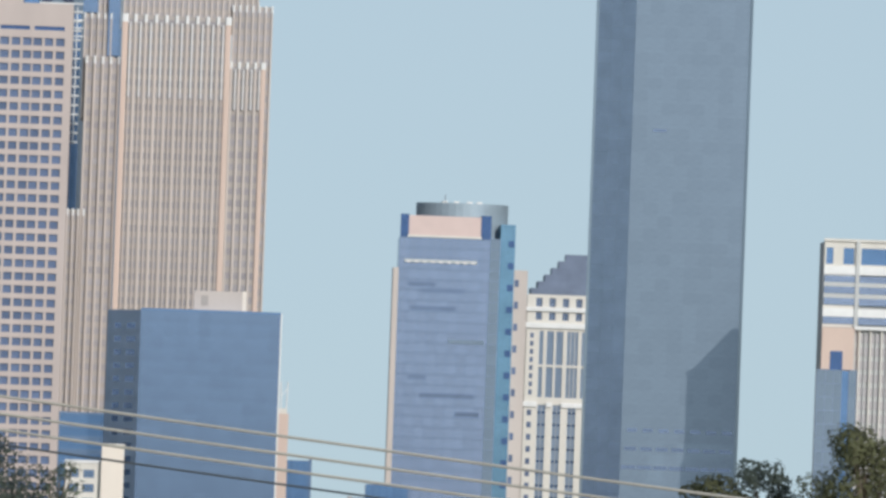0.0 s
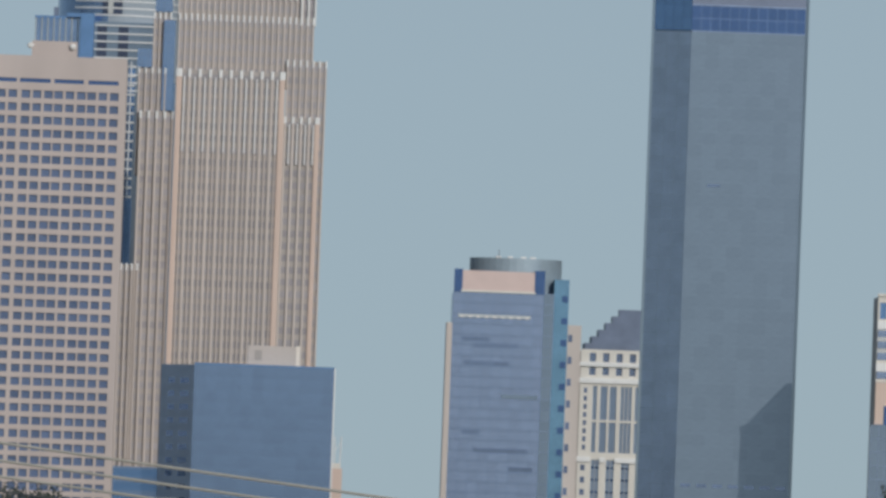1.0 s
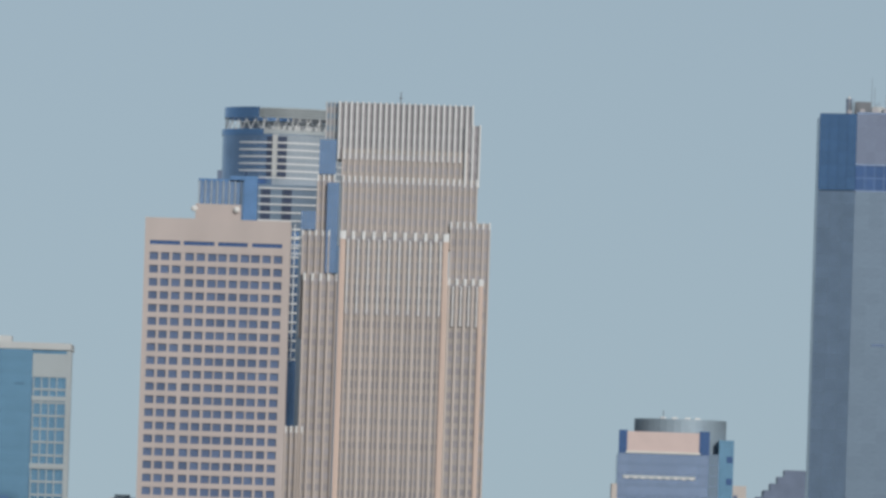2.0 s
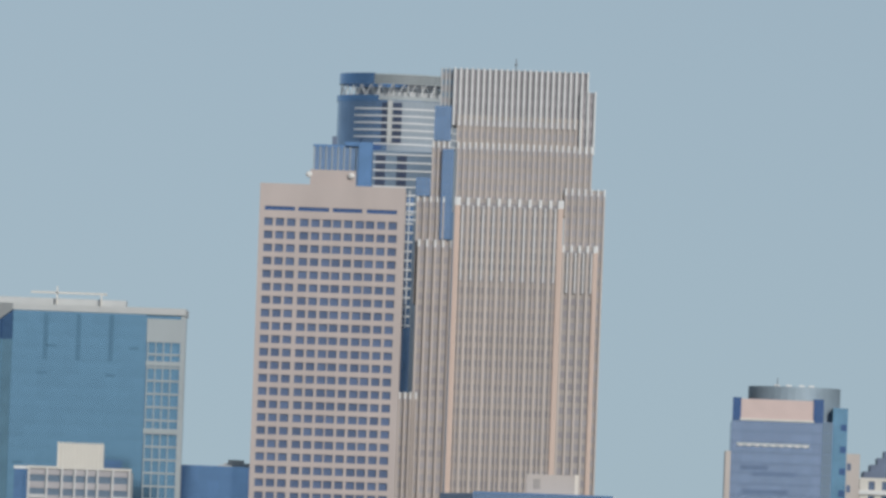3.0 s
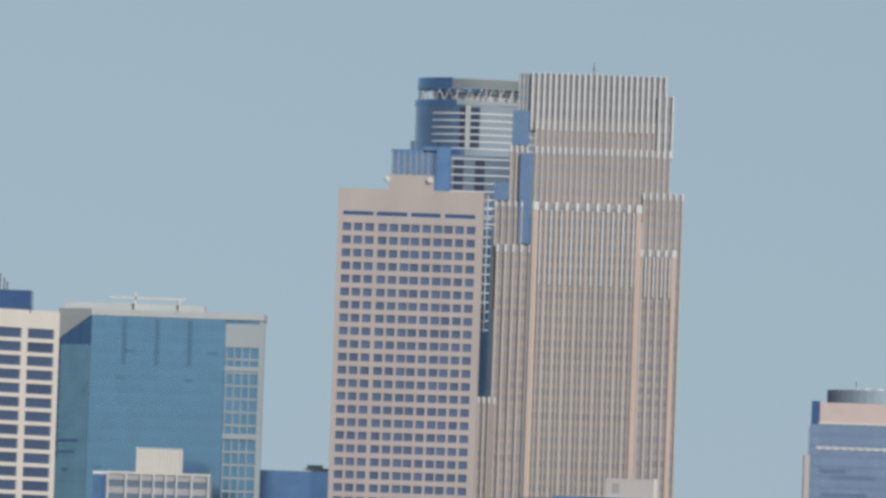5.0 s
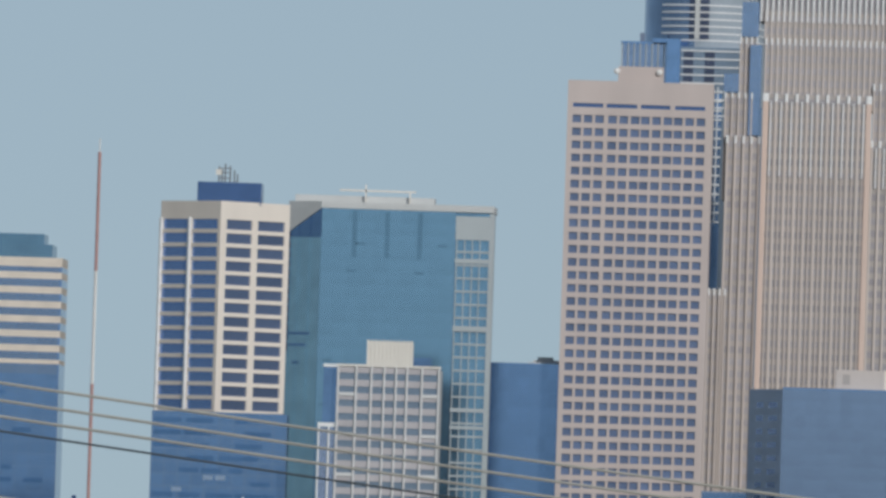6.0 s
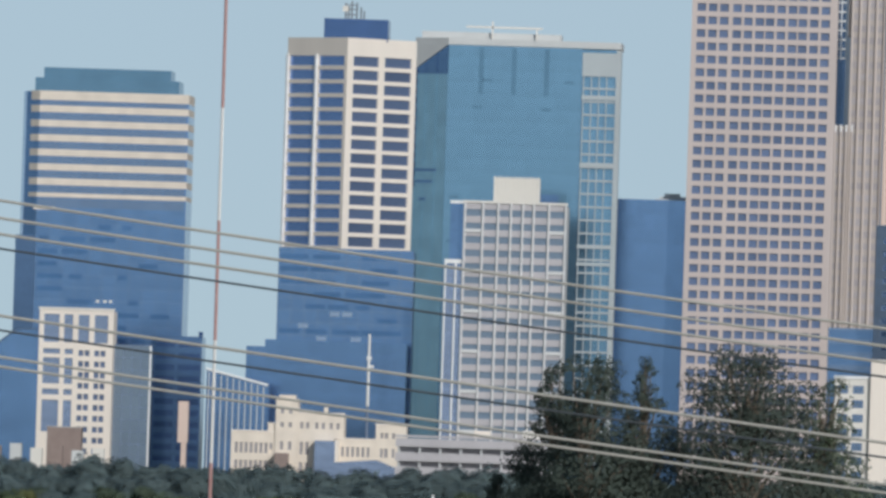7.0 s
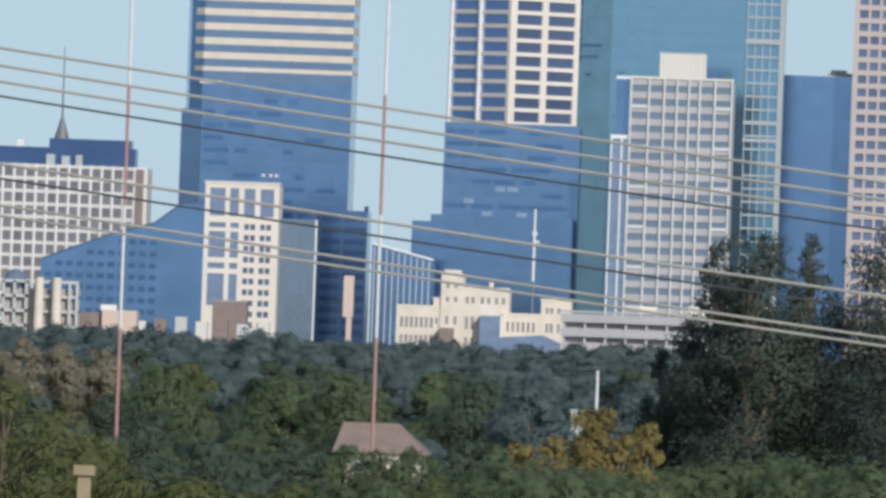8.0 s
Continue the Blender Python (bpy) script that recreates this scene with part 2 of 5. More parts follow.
def finned(th, x0, x1, z0, z1, y, deep, n, fin_w, fin_d, fin_mat, cap=0.0, wall_mat=None, floor=3.9, wide=(), cap_mat=None):
    """A block with upright fins; floors of bronze glass and stone spandrels show between them."""
    part("block", boxes((x0, x1, y + 0.4, y + deep, z0, z1 - 0.3)), wall_mat or M_GREY_STONE, th)
    count = int((z1 - z0) / floor)
    glass = bmesh.new()
    for k in range(count):
        z = z1 - 1.6 - k * floor
        if z - 2.1 > z0:
            box(glass, x0 + 0.1, x1 - 0.1, y + 0.28, y + 0.5, z - 2.1, z)
    part("window_band", glass, G_BRONZE, th, "", None, "stuff")
    pitch = (x1 - x0) / (n - 1)
    for i in range(n):
        w = fin_w * (1.9 if i in wide else 1.0)
        x = x0 + i * pitch
        key_mat = M_PEACH if i in wide else fin_mat
        shared("fin", fin_mesh(w, fin_d, z1 - z0 - cap, key_mat), th, Matrix.Translation((x, y, z0)))
        if cap:
            shared("fin_cap", fin_mesh(w + 0.1, fin_d + 0.1, cap, cap_mat or M_WHITE_METAL), th, Matrix.Translation((x, y, z1 - cap)))


def fin_mesh(w, d, h, material):
    key = ("fin", round(w, 2), round(d, 2), round(h, 2), material.name)
    if key not in PANES:
        me = bpy.data.meshes.new("fin")
        bm = bmesh.new()
        pts = [(-w / 2, 0.45), (-w / 2, -d * 0.6), (-w * 0.3, -d), (w * 0.3, -d), (w / 2, -d * 0.6), (w / 2, 0.45)]
        lo = [bm.verts.new((a, b, 0)) for a, b in pts]
        hi = [bm.verts.new((a, b, h)) for a, b in pts]
        for i in range(6):
            bm.faces.new((lo[i], lo[(i + 1) % 6], hi[(i + 1) % 6], hi[i]))
        bm.faces.new(hi)
        bm.faces.new(lo[::-1])
        bm.to_mesh(me)
        bm.free()
        me.materials.append(material)
        PANES[key] = me
    return PANES[key]


def rod(name, parent, p0, p1, r, material, sides=6, label="", r1=None):
    p0, p1 = Vector(p0), Vector(p1)
    bm = bmesh.new()
    bmesh.ops.create_cone(bm, cap_ends=True, segments=sides, radius1=r, radius2=r if r1 is None else r1, depth=(p1 - p0).length)
    q = (p1 - p0).to_track_quat("Z", "Y").to_matrix().to_4x4()
    bmesh.ops.transform(bm, matrix=Matrix.Translation((p0 + p1) / 2) @ q, verts=bm.verts)
    return part(name, bm, material, parent, label)

# ================= ground =================
bm = bmesh.new()
GN = 40
def spaced(i, lo, hi, far):
    """Even steps from lo to hi, then one long stretch out to the horizon at each end."""
    return lo - far if i == 0 else (hi + far if i == GN else lo + (hi - lo) * i / GN)


gv = [[bm.verts.new((spaced(i, -900, 900, 16000), spaced(j, -120, 4995, 16000), 0.25 * math.sin(i * 1.7) * math.cos(j * 2.1) - 0.3)) for i in range(GN + 1)] for j in range(GN + 1)]
for j in range(GN):
    for i in range(GN):
        bm.faces.new((gv[j][i], gv[j][i + 1], gv[j + 1][i + 1], gv[j + 1][i]))
M_GROUND = mat("ground_grass", (0.15, 0.15, 0.11), 0.95, vary=0.4, scale=0.02, fine=0.4)
ground = part("ground", bm, M_GROUND, None)
tagged(ground, "flat green and brown land running out to the city", "ground", kind="structure")


# ================= towers =================
def further(th, s):
    """Moves a finished building out along the lines of sight, with its size."""
    x, y, z = th.location
    th.matrix_world = Matrix.Translation((x * s, y * s, 24.0 * (1 - s))) @ Matrix.Diagonal((s, s, s, 1))


def grid_tower():
    """Square windows in threes, blank top storey with four long slots."""
    cx, W0, W1, top = -53.4, -22.6, 22.7, 181.2
    th = thing("office_tower", cx, 4150, "pale pink concrete office tower with rows of small square windows", "tower")
    cols = []
    for g in (-20.95, -9.85, 0.35, 10.6):
        for i, w in enumerate((2.7, 2.65, 2.7)):
            x = g + i * 3.52
            cols.append((x, x + w))
    rows = bands(170.45, 4.06, 2.45, 40)
    facade(th, W0, W1, 0, 171.8, cols, rows, M_PINK_CONC, G_WIN, 0.7)
    slots = [(-20.95, -11.5), (-10.5, -0.9), (0.2, 9.4), (10.8, 20.2)]
    facade(th, W0, W1, 171.8, 175.6, slots, [(172.85, 174.1)], M_PINK_CONC, G_NAVY, 0.8)
    part("parapet", boxes((W0, W1, 0, 0.8, 175.6, top)), M_PINK_CONC, th)
    part("body", boxes((W0, W1, 0.85, 38, 0, top - 0.4)), M_PINK_CONC, th)
    part("penthouse", boxes((-7.2, 6.9, 2, 14, top - 0.4, 186.0)), M_PINK_CONC, th)
    for x in (-7.6, 5.6):
        bm = bmesh.new()
        bmesh.ops.create_uvsphere(bm, u_segments=12, v_segments=8, radius=0.95)
        bmesh.ops.scale(bm, vec=(1.1, 0.6, 1), verts=bm.verts)
        bmesh.ops.translate(bm, vec=(x, 1.2, 184.4), verts=bm.verts)
        dish = part("dish", bm, M_MAST_WHITE, th, "white round dish aerial")
        rod("dish_arm", dish, (x, 1.3, 184.4), (x, 2.2, 184.0), 0.25, M_PANEL)
    further(th, 1.0235)


def stepped_tower():
    """Tall tan tower of upright fins that steps in towards its crown."""
    th = thing("stepped_skyscraper", 2.0, 4300, "tall stepped skyscraper of tan stone fins with white tips", "skyscraper")
    o = -2.0
    # front bay with wide peach piers at its ends
    finned(th, -15.0 + o, 18.3 + o, 0, 184.6, 0, 30, 11, 0.95, 0.4, M_TAN_STONE, 2.6, wide=(0, 10))
    thin = 10
    for i in range(thin):
        x = -15.0 + o + (i + 0.5) * 3.33
        shared("thin_fin", fin_mesh(0.45, 0.4, 158, M_TAN_STONE), th, Matrix.Translation((x, 0.05, 0)))
        shared("white_blade", fin_mesh(0.55, 0.7, 24, M_WHITE_METAL), th, Matrix.Translation((x, 0.0, 158)))
    # right wing and the one behind it
    finned(th, 19.6 + o, 30.0 + o, 0, 170.4, 1.6, 28, 5, 0.8, 0.4, M_TAN_STONE, 2.2, wide=(4,))
    finned(th, 19.8 + o, 32.2 + o, 0, 188.8, 4.2, 24, 7, 0.6, 0.3, M_TAN_STONE, 2.2)
    for i in range(4):
        shared("white_blade", fin_mesh(0.5, 0.6, 13, M_WHITE_METAL), th, Matrix.Translation((21.0 + o + i * 2.6, 1.5, 155)))
    # upper tiers
    finned(th, -15.5 + o, 27.6 + o, 180, 202.6, 5.0, 26, 24, 0.6, 0.25, M_TAN_STONE, 2.2)
    finned(th, -15.9 + o, 27.9 + o, 200, 211.6, 6.0, 24, 24, 0.6, 0.25, M_TAN_STONE)
    finned(th, 23.7 + o, 28.1 + o, 200, 220.3, 5.6, 22, 3, 0.72, 0.9, M_WHITE_METAL, wall_mat=G_BRONZE)
    finned(th, -17.4 + o, 25.6 + o, 208, 226.6, 6.6, 22, 24, 0.72, 1.1, M_WHITE_METAL, wall_mat=G_BRONZE)
    finned(th, -21.6 + o, -17.8 + o, 205, 226.4, 8.0, 20, 4, 0.5, 0.3, M_PANEL, wall_mat=G_GREY)
    # steps on the shaded side
    finned(th, -23.6 + o, -18.4 + o, 160, 202.7, 4.4, 20, 4, 0.6, 0.6, M_TAN_STONE, 2.2)
    finned(th, -28.0 + o, -19.5 + o, 150, 184.6, 3.4, 20, 5, 0.6, 0.6, M_TAN_STONE, 1.8)
    finned(th, -27.0 + o, -16.6 + o, 0, 170.6, 1.8, 22, 5, 0.8, 0.8, M_TAN_STONE, 2.4)
    finned(th, -31.4 + o, -26.2 + o, 0, 121.2, 1.2, 22, 4, 0.7, 0.8, M_TAN_STONE, 2.2)
    curtain(th, -20.4 + o, -16.8 + o, 171, 200, 3, 8, G_BLUE, G_DEEP, y=3.0, bar=0.12)
    part("glass_corner", boxes((-20.4 + o, -16.8 + o, 3.1, 20, 171, 200)), G_DEEP, th)
    curtain(th, -23.4 + o, -18.0 + o, 203, 214, 3, 3, G_BLUE, G_DEEP, y=7.0, bar=0.1)
    part("glass_corner", boxes((-23.4 + o, -18.0 + o, 7.1, 20, 203, 214)), G_DEEP, th)
    curtain(th, -28.6 + o, -24.0 + o, 184.8, 190.6, 2, 2, G_BLUE, G_DEEP, y=4.0, bar=0.1)
    part("glass_corner", boxes((-28.6 + o, -24.0 + o, 4.1, 20, 184.8, 190.6)), G_DEEP, th)
    rod("aerial", th, (0.2, 8, 226.3), (0.2, 8, 230.2), 0.18, M_STEEL)
    rod("aerial_ring", th, (0.2, 8, 228.0), (0.2, 8, 228.5), 0.5, M_STEEL)


def round_tower():
    """Round glass tower with an open truss and a broad hoop at its top."""
    cx, R = -36.8, 20.6
    th = thing("round_skyscraper", cx, 4480, "round blue glass skyscraper with white floor bands and an open crown", "skyscraper")

    def arc(r0, r1, z0, z1, a0, a1, n):
        """Part of a flat hoop, from angle a0 to a1."""
        bm = bmesh.new()
        rows = []
        for k in range(n + 1):
            a = radians(a0 + (a1 - a0) * k / n)
            c, q = math.cos(a), math.sin(a)
            rows.append([bm.verts.new((r * c, r * q, z)) for r, z in ((r1, z0), (r1, z1), (r0, z1), (r0, z0))])
        for a, b in zip(rows, rows[1:]):
            for i in range(4):
                bm.faces.new((a[i], b[i], b[(i + 1) % 4], a[(i + 1) % 4]))
        bm.faces.new(rows[0][::-1])
        bm.faces.new(rows[-1])
        return bm

    def ring(r0, r1, z0, z1, n=48):
        bm = bmesh.new()
        rows = []
        for k in range(n):
            a = 2 * math.pi * k / n
            c, s = math.cos(a), math.sin(a)
            rows.append([bm.verts.new((r * c, r * s, z)) for r, z in ((r1, z0), (r1, z1), (r0, z1), (r0, z0))])
        for k in range(n):
            a, b = rows[k], rows[(k + 1) % n]
            for i in range(4):
                bm.faces.new((a[i], b[i], b[(i + 1) % 4], a[(i + 1) % 4]))
        return bm

    part("hoop", arc(R - 1.6, R - 0.6, 227.6, 231.2, 80, 246, 30), G_DEEP, th, "blue metal stretch of the crown hoop")
    for k in range(4):
        part("hoop_slat", arc(R - 1.5, R - 0.7, 227.7 + k * 0.88, 228.25 + k * 0.88, 246, 440, 34), M_SCREEN, th, "pale grey slat of the crown hoop")
    part("hoop_lining", arc(R - 2.0, R - 1.6, 227.6, 231.0, 246, 440, 34), M_STEEL, th)
    for k in range(12):
        a = radians(250 + k * 15)
        rod("hoop_post", th, ((R - 1.8) * math.cos(a), (R - 1.8) * math.sin(a), 223.4), ((R - 1.8) * math.cos(a), (R - 1.8) * math.sin(a), 228), 0.3, M_PANEL)
    for k in range(32):
        a0, a1 = 2 * math.pi * k / 32, 2 * math.pi * (k + 0.5) / 32
        r = R - 1.2
        rod("truss_bar", th, (r * math.cos(a0), r * math.sin(a0), 223.6), (r * math.cos(a1), r * math.sin(a1), 227.4), 0.15, M_WHITE_METAL, 5)
        rod("truss_bar", th, (r * math.cos(a1), r * math.sin(a1), 227.4), (r * math.cos(a0 * 1 + 0.196), r * math.sin(a0 + 0.196), 223.6), 0.15, M_ALU, 5)
    part("crown_core", ring(0.2, R - 6, 215, 226.6), M_PANEL, th)
    part("drum", ring(0.2, R - 0.25, 0, 222.4), G_BLUE, th)
    part("top_band", arc(R - 0.4, R + 0.1, 221.8, 223.8, 80, 252, 32), G_DEEP, th)
    part("top_band", arc(R - 0.4, R + 0.1, 222.2, 223.4, 252, 440, 34), M_SCREEN, th)
    # the drum's lit side is a paler shell over the blue
    part("sunlit_drum_side", arc(R - 0.3, R - 0.04, 186, 222.0, 261, 440, 34), M_DRUM, th, "sunlit side of the drum, painted paler grey")
    for k in range(6):
        part("floor_band", arc(R - 0.4, R + 0.12, 219.0 - k * 2.35, 219.45 - k * 2.35, 226, 440, 36), M_WHITE_METAL, th)
    for k in range(6):
        for a, w in ((-102, 1.8), (-90, 3.0)):
            x, y = (R + 0.1) * math.cos(radians(a)), (R + 0.1) * math.sin(radians(a))
            shared("window", pane_mesh(w, 1.7, G_INK), th, Matrix.Translation((x, y - 0.2, 219.6 - 2.35 * k)) @ pose(0, 0, 0, 0, 0, a + 90))
    part("pier", boxes((-3.3, -1.7, -R - 0.3, -R + 0.8, 208, 222.0)), M_PANEL, th)
    # lower square shoulder in front of the drum
    part("shoulder", boxes((-7.6, 13, -24, 0, 0, 205.0)), G_GREY, th)
    for k in range(9):
        shared("white_sill", pane_mesh(20.4, 0.45, M_WHITE_METAL, 0.4), th, Matrix.Translation((2.7, -24.4, 203.6 - 2.7 * k)))
        for x, w in ((-5.0, 3.3), (2.1, 3.3)):
            shared("window", pane_mesh(w, 2.0, G_INK), th, Matrix.Translation((x, -24.1, 201.4 - 2.7 * k)))
    part("blue_strip", boxes((4.0, 6.9, -24.5, -23.9, 100, 146.5)), G_DEEP, th, "plain blue glass strip")
    for k in range(15):
        shared("white_sill", pane_mesh(2.6, 0.45, M_WHITE_METAL, 0.6), th, Matrix.Translation((5.4, -24.6, 190.0 - 3.1 * k)))
        shared("window", pane_mesh(2.2, 2.1, G_DEEP), th, Matrix.Translation((5.4, -24.15, 187.6 - 3.1 * k)))
    rod("white_post", th, (5.2, -24.9, 146), (5.2, -24.9, 192), 0.22, M_WHITE_METAL)
    part("glass_corner", boxes((-12.3, -7.7, -26, -6, 0, 207.5)), G_DEEP, th)
    # low ribbed wing
    part("wing", boxes((-27.4, -12.4, -22, 0, 0, 205.6)), G_BLUE, th)
    for i in range(8):
        x = -27.2 + i * 2.0
        shared("rib", fin_mesh(0.45, 0.5, 14, M_ALU), th, Matrix.Translation((x, -22.3, 191.8)))
    part("wing_parapet", boxes((-27.6, -17, -22.5, -1, 205.4, 206.4), (-17, -12.4, -22.5, -1, 206.2, 207.6)), G_DEEP, th)
    part("roof_unit", boxes((-21.4, -19.8, -20, -18, 206.2, 209.4)), M_DARK_ROOF, th)


def blue_slab():
    """Plain blue glass slab seen on a corner."""
    cx = -6.0
    th = thing("glass_office_block", cx, 4000, "plain blue glass office block with a tan rooftop plant room", "office building")
    curtain(th, 0, 41.9, 0, 85.0, 12, 22, G_BLUE, G_BLUE, bar=0.1, proud=0.05)
    # shaded side runs back to the far corner, its glass brightened by colour
    part("body", prism([(0, 0.13), (41.9, 0.13), (41.9, 36), (-10.0, 36), (-10.0, 20)], 0, 84.9), G_DEEP, th)
    m = Matrix.Translation((-10.05, 19.9, 0)) @ pose(0, 0, 0, 0, 0, -math.degrees(math.atan2(19.9, 10.05)))
    # these dim panes draw the reflection of a neighbour's windows
    facade(th, 0, 22.2, 0, 84.8, [(5, 9.5), (13, 19)], bands(81, 4.0, 1.7, 20), M_SIDE_GLASS, G_MATT, 0.3, m)
    part("coping", boxes((-0.1, 42.0, -0.15, 0.6, 85.0, 85.5)), G_DEEP, th)
    part("edge_strip", boxes((41.9, 42.3, -0.1, 8, 0, 85.3)), M_WHITE_METAL, th)
    part("plant_room", boxes((15.8, 30.2, 8, 26, 84.9, 91.4)), M_TAN_STONE, th)
    # sunlit end of the plant room, its brightness painted as cream
    part("plant_room_lit_end", boxes((30.2, 31.4, 7.8, 26, 84.9, 91.6)), M_CREAM, th)
    part("vent", boxes((18.0, 20.0, 7.8, 8.2, 87.0, 90)), M_GREY_STONE, th)


def small_neighbours():
    th = thing("low_glass_building", -22.4, 4030, "low blue glass building with dark floor lines", "office building")
    facade(th, -7.2, 7.2, 0, 53.8, [(-6.8, 6.8)], bands(53, 4.0, 2.4, 12), G_BLUE, G_DEEP, 0.3)
    part("body", boxes((-7.2, 7.2, 0.4, 22, 0, 53.6)), G_DEEP, th)
    th = thing("white_building", -17.5, 3930, "low white block with a taller lift tower", "building")
    part("lift_tower", boxes((1.6, 8.2, -2, 10, 0, 43.6)), M_CREAM, th)
    facade(th, -9, 1.6, 0, 38.2, [(-8, -5), (-3.6, -0.4)], bands(36.2, 4.2, 2.4, 8), M_WHITE, G_BLUE, 0.4)
    part("body", boxes((-9, 1.6, 0.5, 12, 0, 38)), M_WHITE, th)
    part("cap", boxes((1.4, 8.4, -2.2, 10.2, 43.6, 44.1)), M_WHITE, th)
    part("roof_ledge", boxes((-9.2, 1.5, -0.4, 12, 38.2, 39.0)), M_WHITE_METAL, th)
    th = thing("peach_tower", 38.2, 4060, "narrow peach stone stair tower with white roof posts", "tower")
    part("shaft", boxes((-1.7, 1.7, 0, 9, 0, 55.8)), M_PEACH, th)
    part("shaft_side", boxes((-2.2, -1.7, 0.5, 9, 0, 54.6)), M_BROWN, th)
    part("cap", boxes((-1.4, 1.2, 0.5, 8, 55.8, 57.4)), M_WHITE, th)
    for x in (-0.7, 0.9):
        rod("post", th, (x, 1, 57.2), (x * 1.3, 1, 65.5), 0.2, M_WHITE_METAL)
    rod("post_tie", th, (-0.8, 1, 61), (1.1, 1, 63.6), 0.12, M_WHITE_METAL)
    th = thing("navy_block", 43.8, 4090, "small navy glass block beside a peach tower", "building")
    curtain(th, -4.0, 3.2, 0, 41.8, 4, 11, G_DEEP, G_NAVY)
    part("body", boxes((-4.0, 3.6, 0.13, 14, 0, 41.6)), G_NAVY, th)
    part("pilaster", boxes((3.2, 4.0, -0.4, 14, 0, 42.4)), G_BLUE, th)
    th = thing("stepped_navy_block", 74, 4330, "low stepped navy glass block with brown edge", "building")
    part("low_step", boxes((-10.0, -5.6, 0, 20, 0, 31.4)), G_NAVY, th)
    part("edge_pier", boxes((-11.2, -10.0, -0.4, 20, 0, 31.9)), M_GREY_STONE, th)
    curtain(th, -5.6, 8.0, 0, 36.0, 6, 9, G_DEEP, G_NAVY)
    part("body", boxes((-5.6, 8.0, 0.13, 20, 0, 35.8)), G_NAVY, th)
    part("footing", boxes((-9, 7, 1, 19, -1.6, 0.2)), M_PANEL, th)
    further(th, 0.97)
    th = thing("pink_building", 90, 4250, "low pink stone building with a raised middle", "building")
    part("body", boxes((-22, 20, 0, 15, 0, 24.3)), M_PINK_SIGN, th)
    part("raised_middle", boxes((-2.6, 8.4, -0.3, 15, 0, 28.2)), M_PINK_SIGN, th)
    part("coping", boxes((-22.2, 20.2, -0.2, 0.4, 24.3, 24.9)), M_WHITE, th)
    part("footing", boxes((-21, 19, 1, 14, -1.6, 0.2)), M_PANEL, th)
    further(th, 0.97)


def sign_tower():
    """Mottled slate glass tower with a pink panel between two dark posts."""
    cx = 95.0
    th = thing("slate_glass_tower", cx, 4450, "slate blue glass tower with a blank pink panel on top", "tower")
    curtain(th, -16.4, 13.8, 0, 119.4, 9, 34, G_SLATE, G_BLUE, bar=0.12, proud=0.1)
    curtain(th, 13.8, 17.2, 0, 119.6, 1, 34, G_GREY, G_SLATE, y=0.6)
    part("body", boxes((-16.4, 17.2, 0.75, 34, 0, 119.2)), G_SLATE, th)
    part("roof_panel", boxes((-13.5, 10.6, -0.2, 1.2, 120.0, 126.6)), M_PINK_SIGN, th, "blank pink roof panel")
    part("panel_ledge", boxes((-13.8, 10.9, -0.5, 1.4, 119.4, 120.1)), M_WHITE, th)
    part("corner_post", boxes((-16.3, -13.5, -0.4, 2.5, 119.4, 127.0)), G_NAVY, th)
    part("corner_post", boxes((10.6, 14.0, -0.4, 2.5, 119.4, 127.2)), G_NAVY, th)
    part("light_cornice", boxes((-14.6, 9.6, -0.6, 0.2, 111.0, 112.0)), M_ALU, th)
    for i in range(9):
        part("cornice_lamp", boxes((-13.8 + i * 2.7, -12.6 + i * 2.7, -0.75, -0.55, 110.9, 111.5)), M_MAST_WHITE, th)
    part("louvre_band", boxes((0.8, 12.8, -0.2, 0.2, 84.2, 85.6)), G_GREY, th)
    for k, (x0, x1, z) in enumerate(((-13, -4, 103), (-9, 6, 101), (-12, -6, 72), (-8, 10, 66), (4, 12, 60), (-12, 3, 95))):
        part("dark_floor", boxes((x0, x1, -0.08, 0.05, z, z + 1.5)), G_DUSK, th)
    # round plant drum behind
    bm = bmesh.new()
    bmesh.ops.create_cone(bm, cap_ends=True, segments=40, radius1=15.4, radius2=15.4, depth=14)
    bmesh.ops.translate(bm, vec=(4.4, 17, 124.2), verts=bm.verts)
    part("plant_drum", bm, G_DRUM, th)
    rod("aerial", th, (-1.6, 6, 131), (-1.6, 6, 134.0), 0.15, M_STEEL)
    for x in (-2.6, 1.4, 5.8, 9.0):
        part("roof_unit", boxes((x, x + 1.8, 8, 12, 131.0, 131.9)), M_MAST_WHITE, th)
    # teal side bay with dark balconies and the stone strip beyond it
    part("teal_bay", boxes((17.2, 22.2, 2, 24, 0, 124.6)), G_TEAL, th)
    for k in range(16):
        shared("balcony", pane_mesh(2.0, 2.2, G_NAVY, 0.5), th, Matrix.Translation((20.9, 1.6, 117 - k * 7.3)))
    part("stone_strip", boxes((22.2, 26.8, 4, 22, 0, 109.6)), M_TAN_STONE, th)
    for k in range(14):
        shared("window", pane_mesh(1.3, 2.4, G_WIN), th, Matrix.Translation((23.2, 3.9, 104 - k * 7.3)))
    part("footing", boxes((-16, 22, 1, 22, -1.6, 0.2)), M_PANEL, th)
    further(th, 0.968)
    part("stone_return", boxes((-18.2, -16.4, -0.2, 20, 0, 109)), M_TAN_STONE, th)


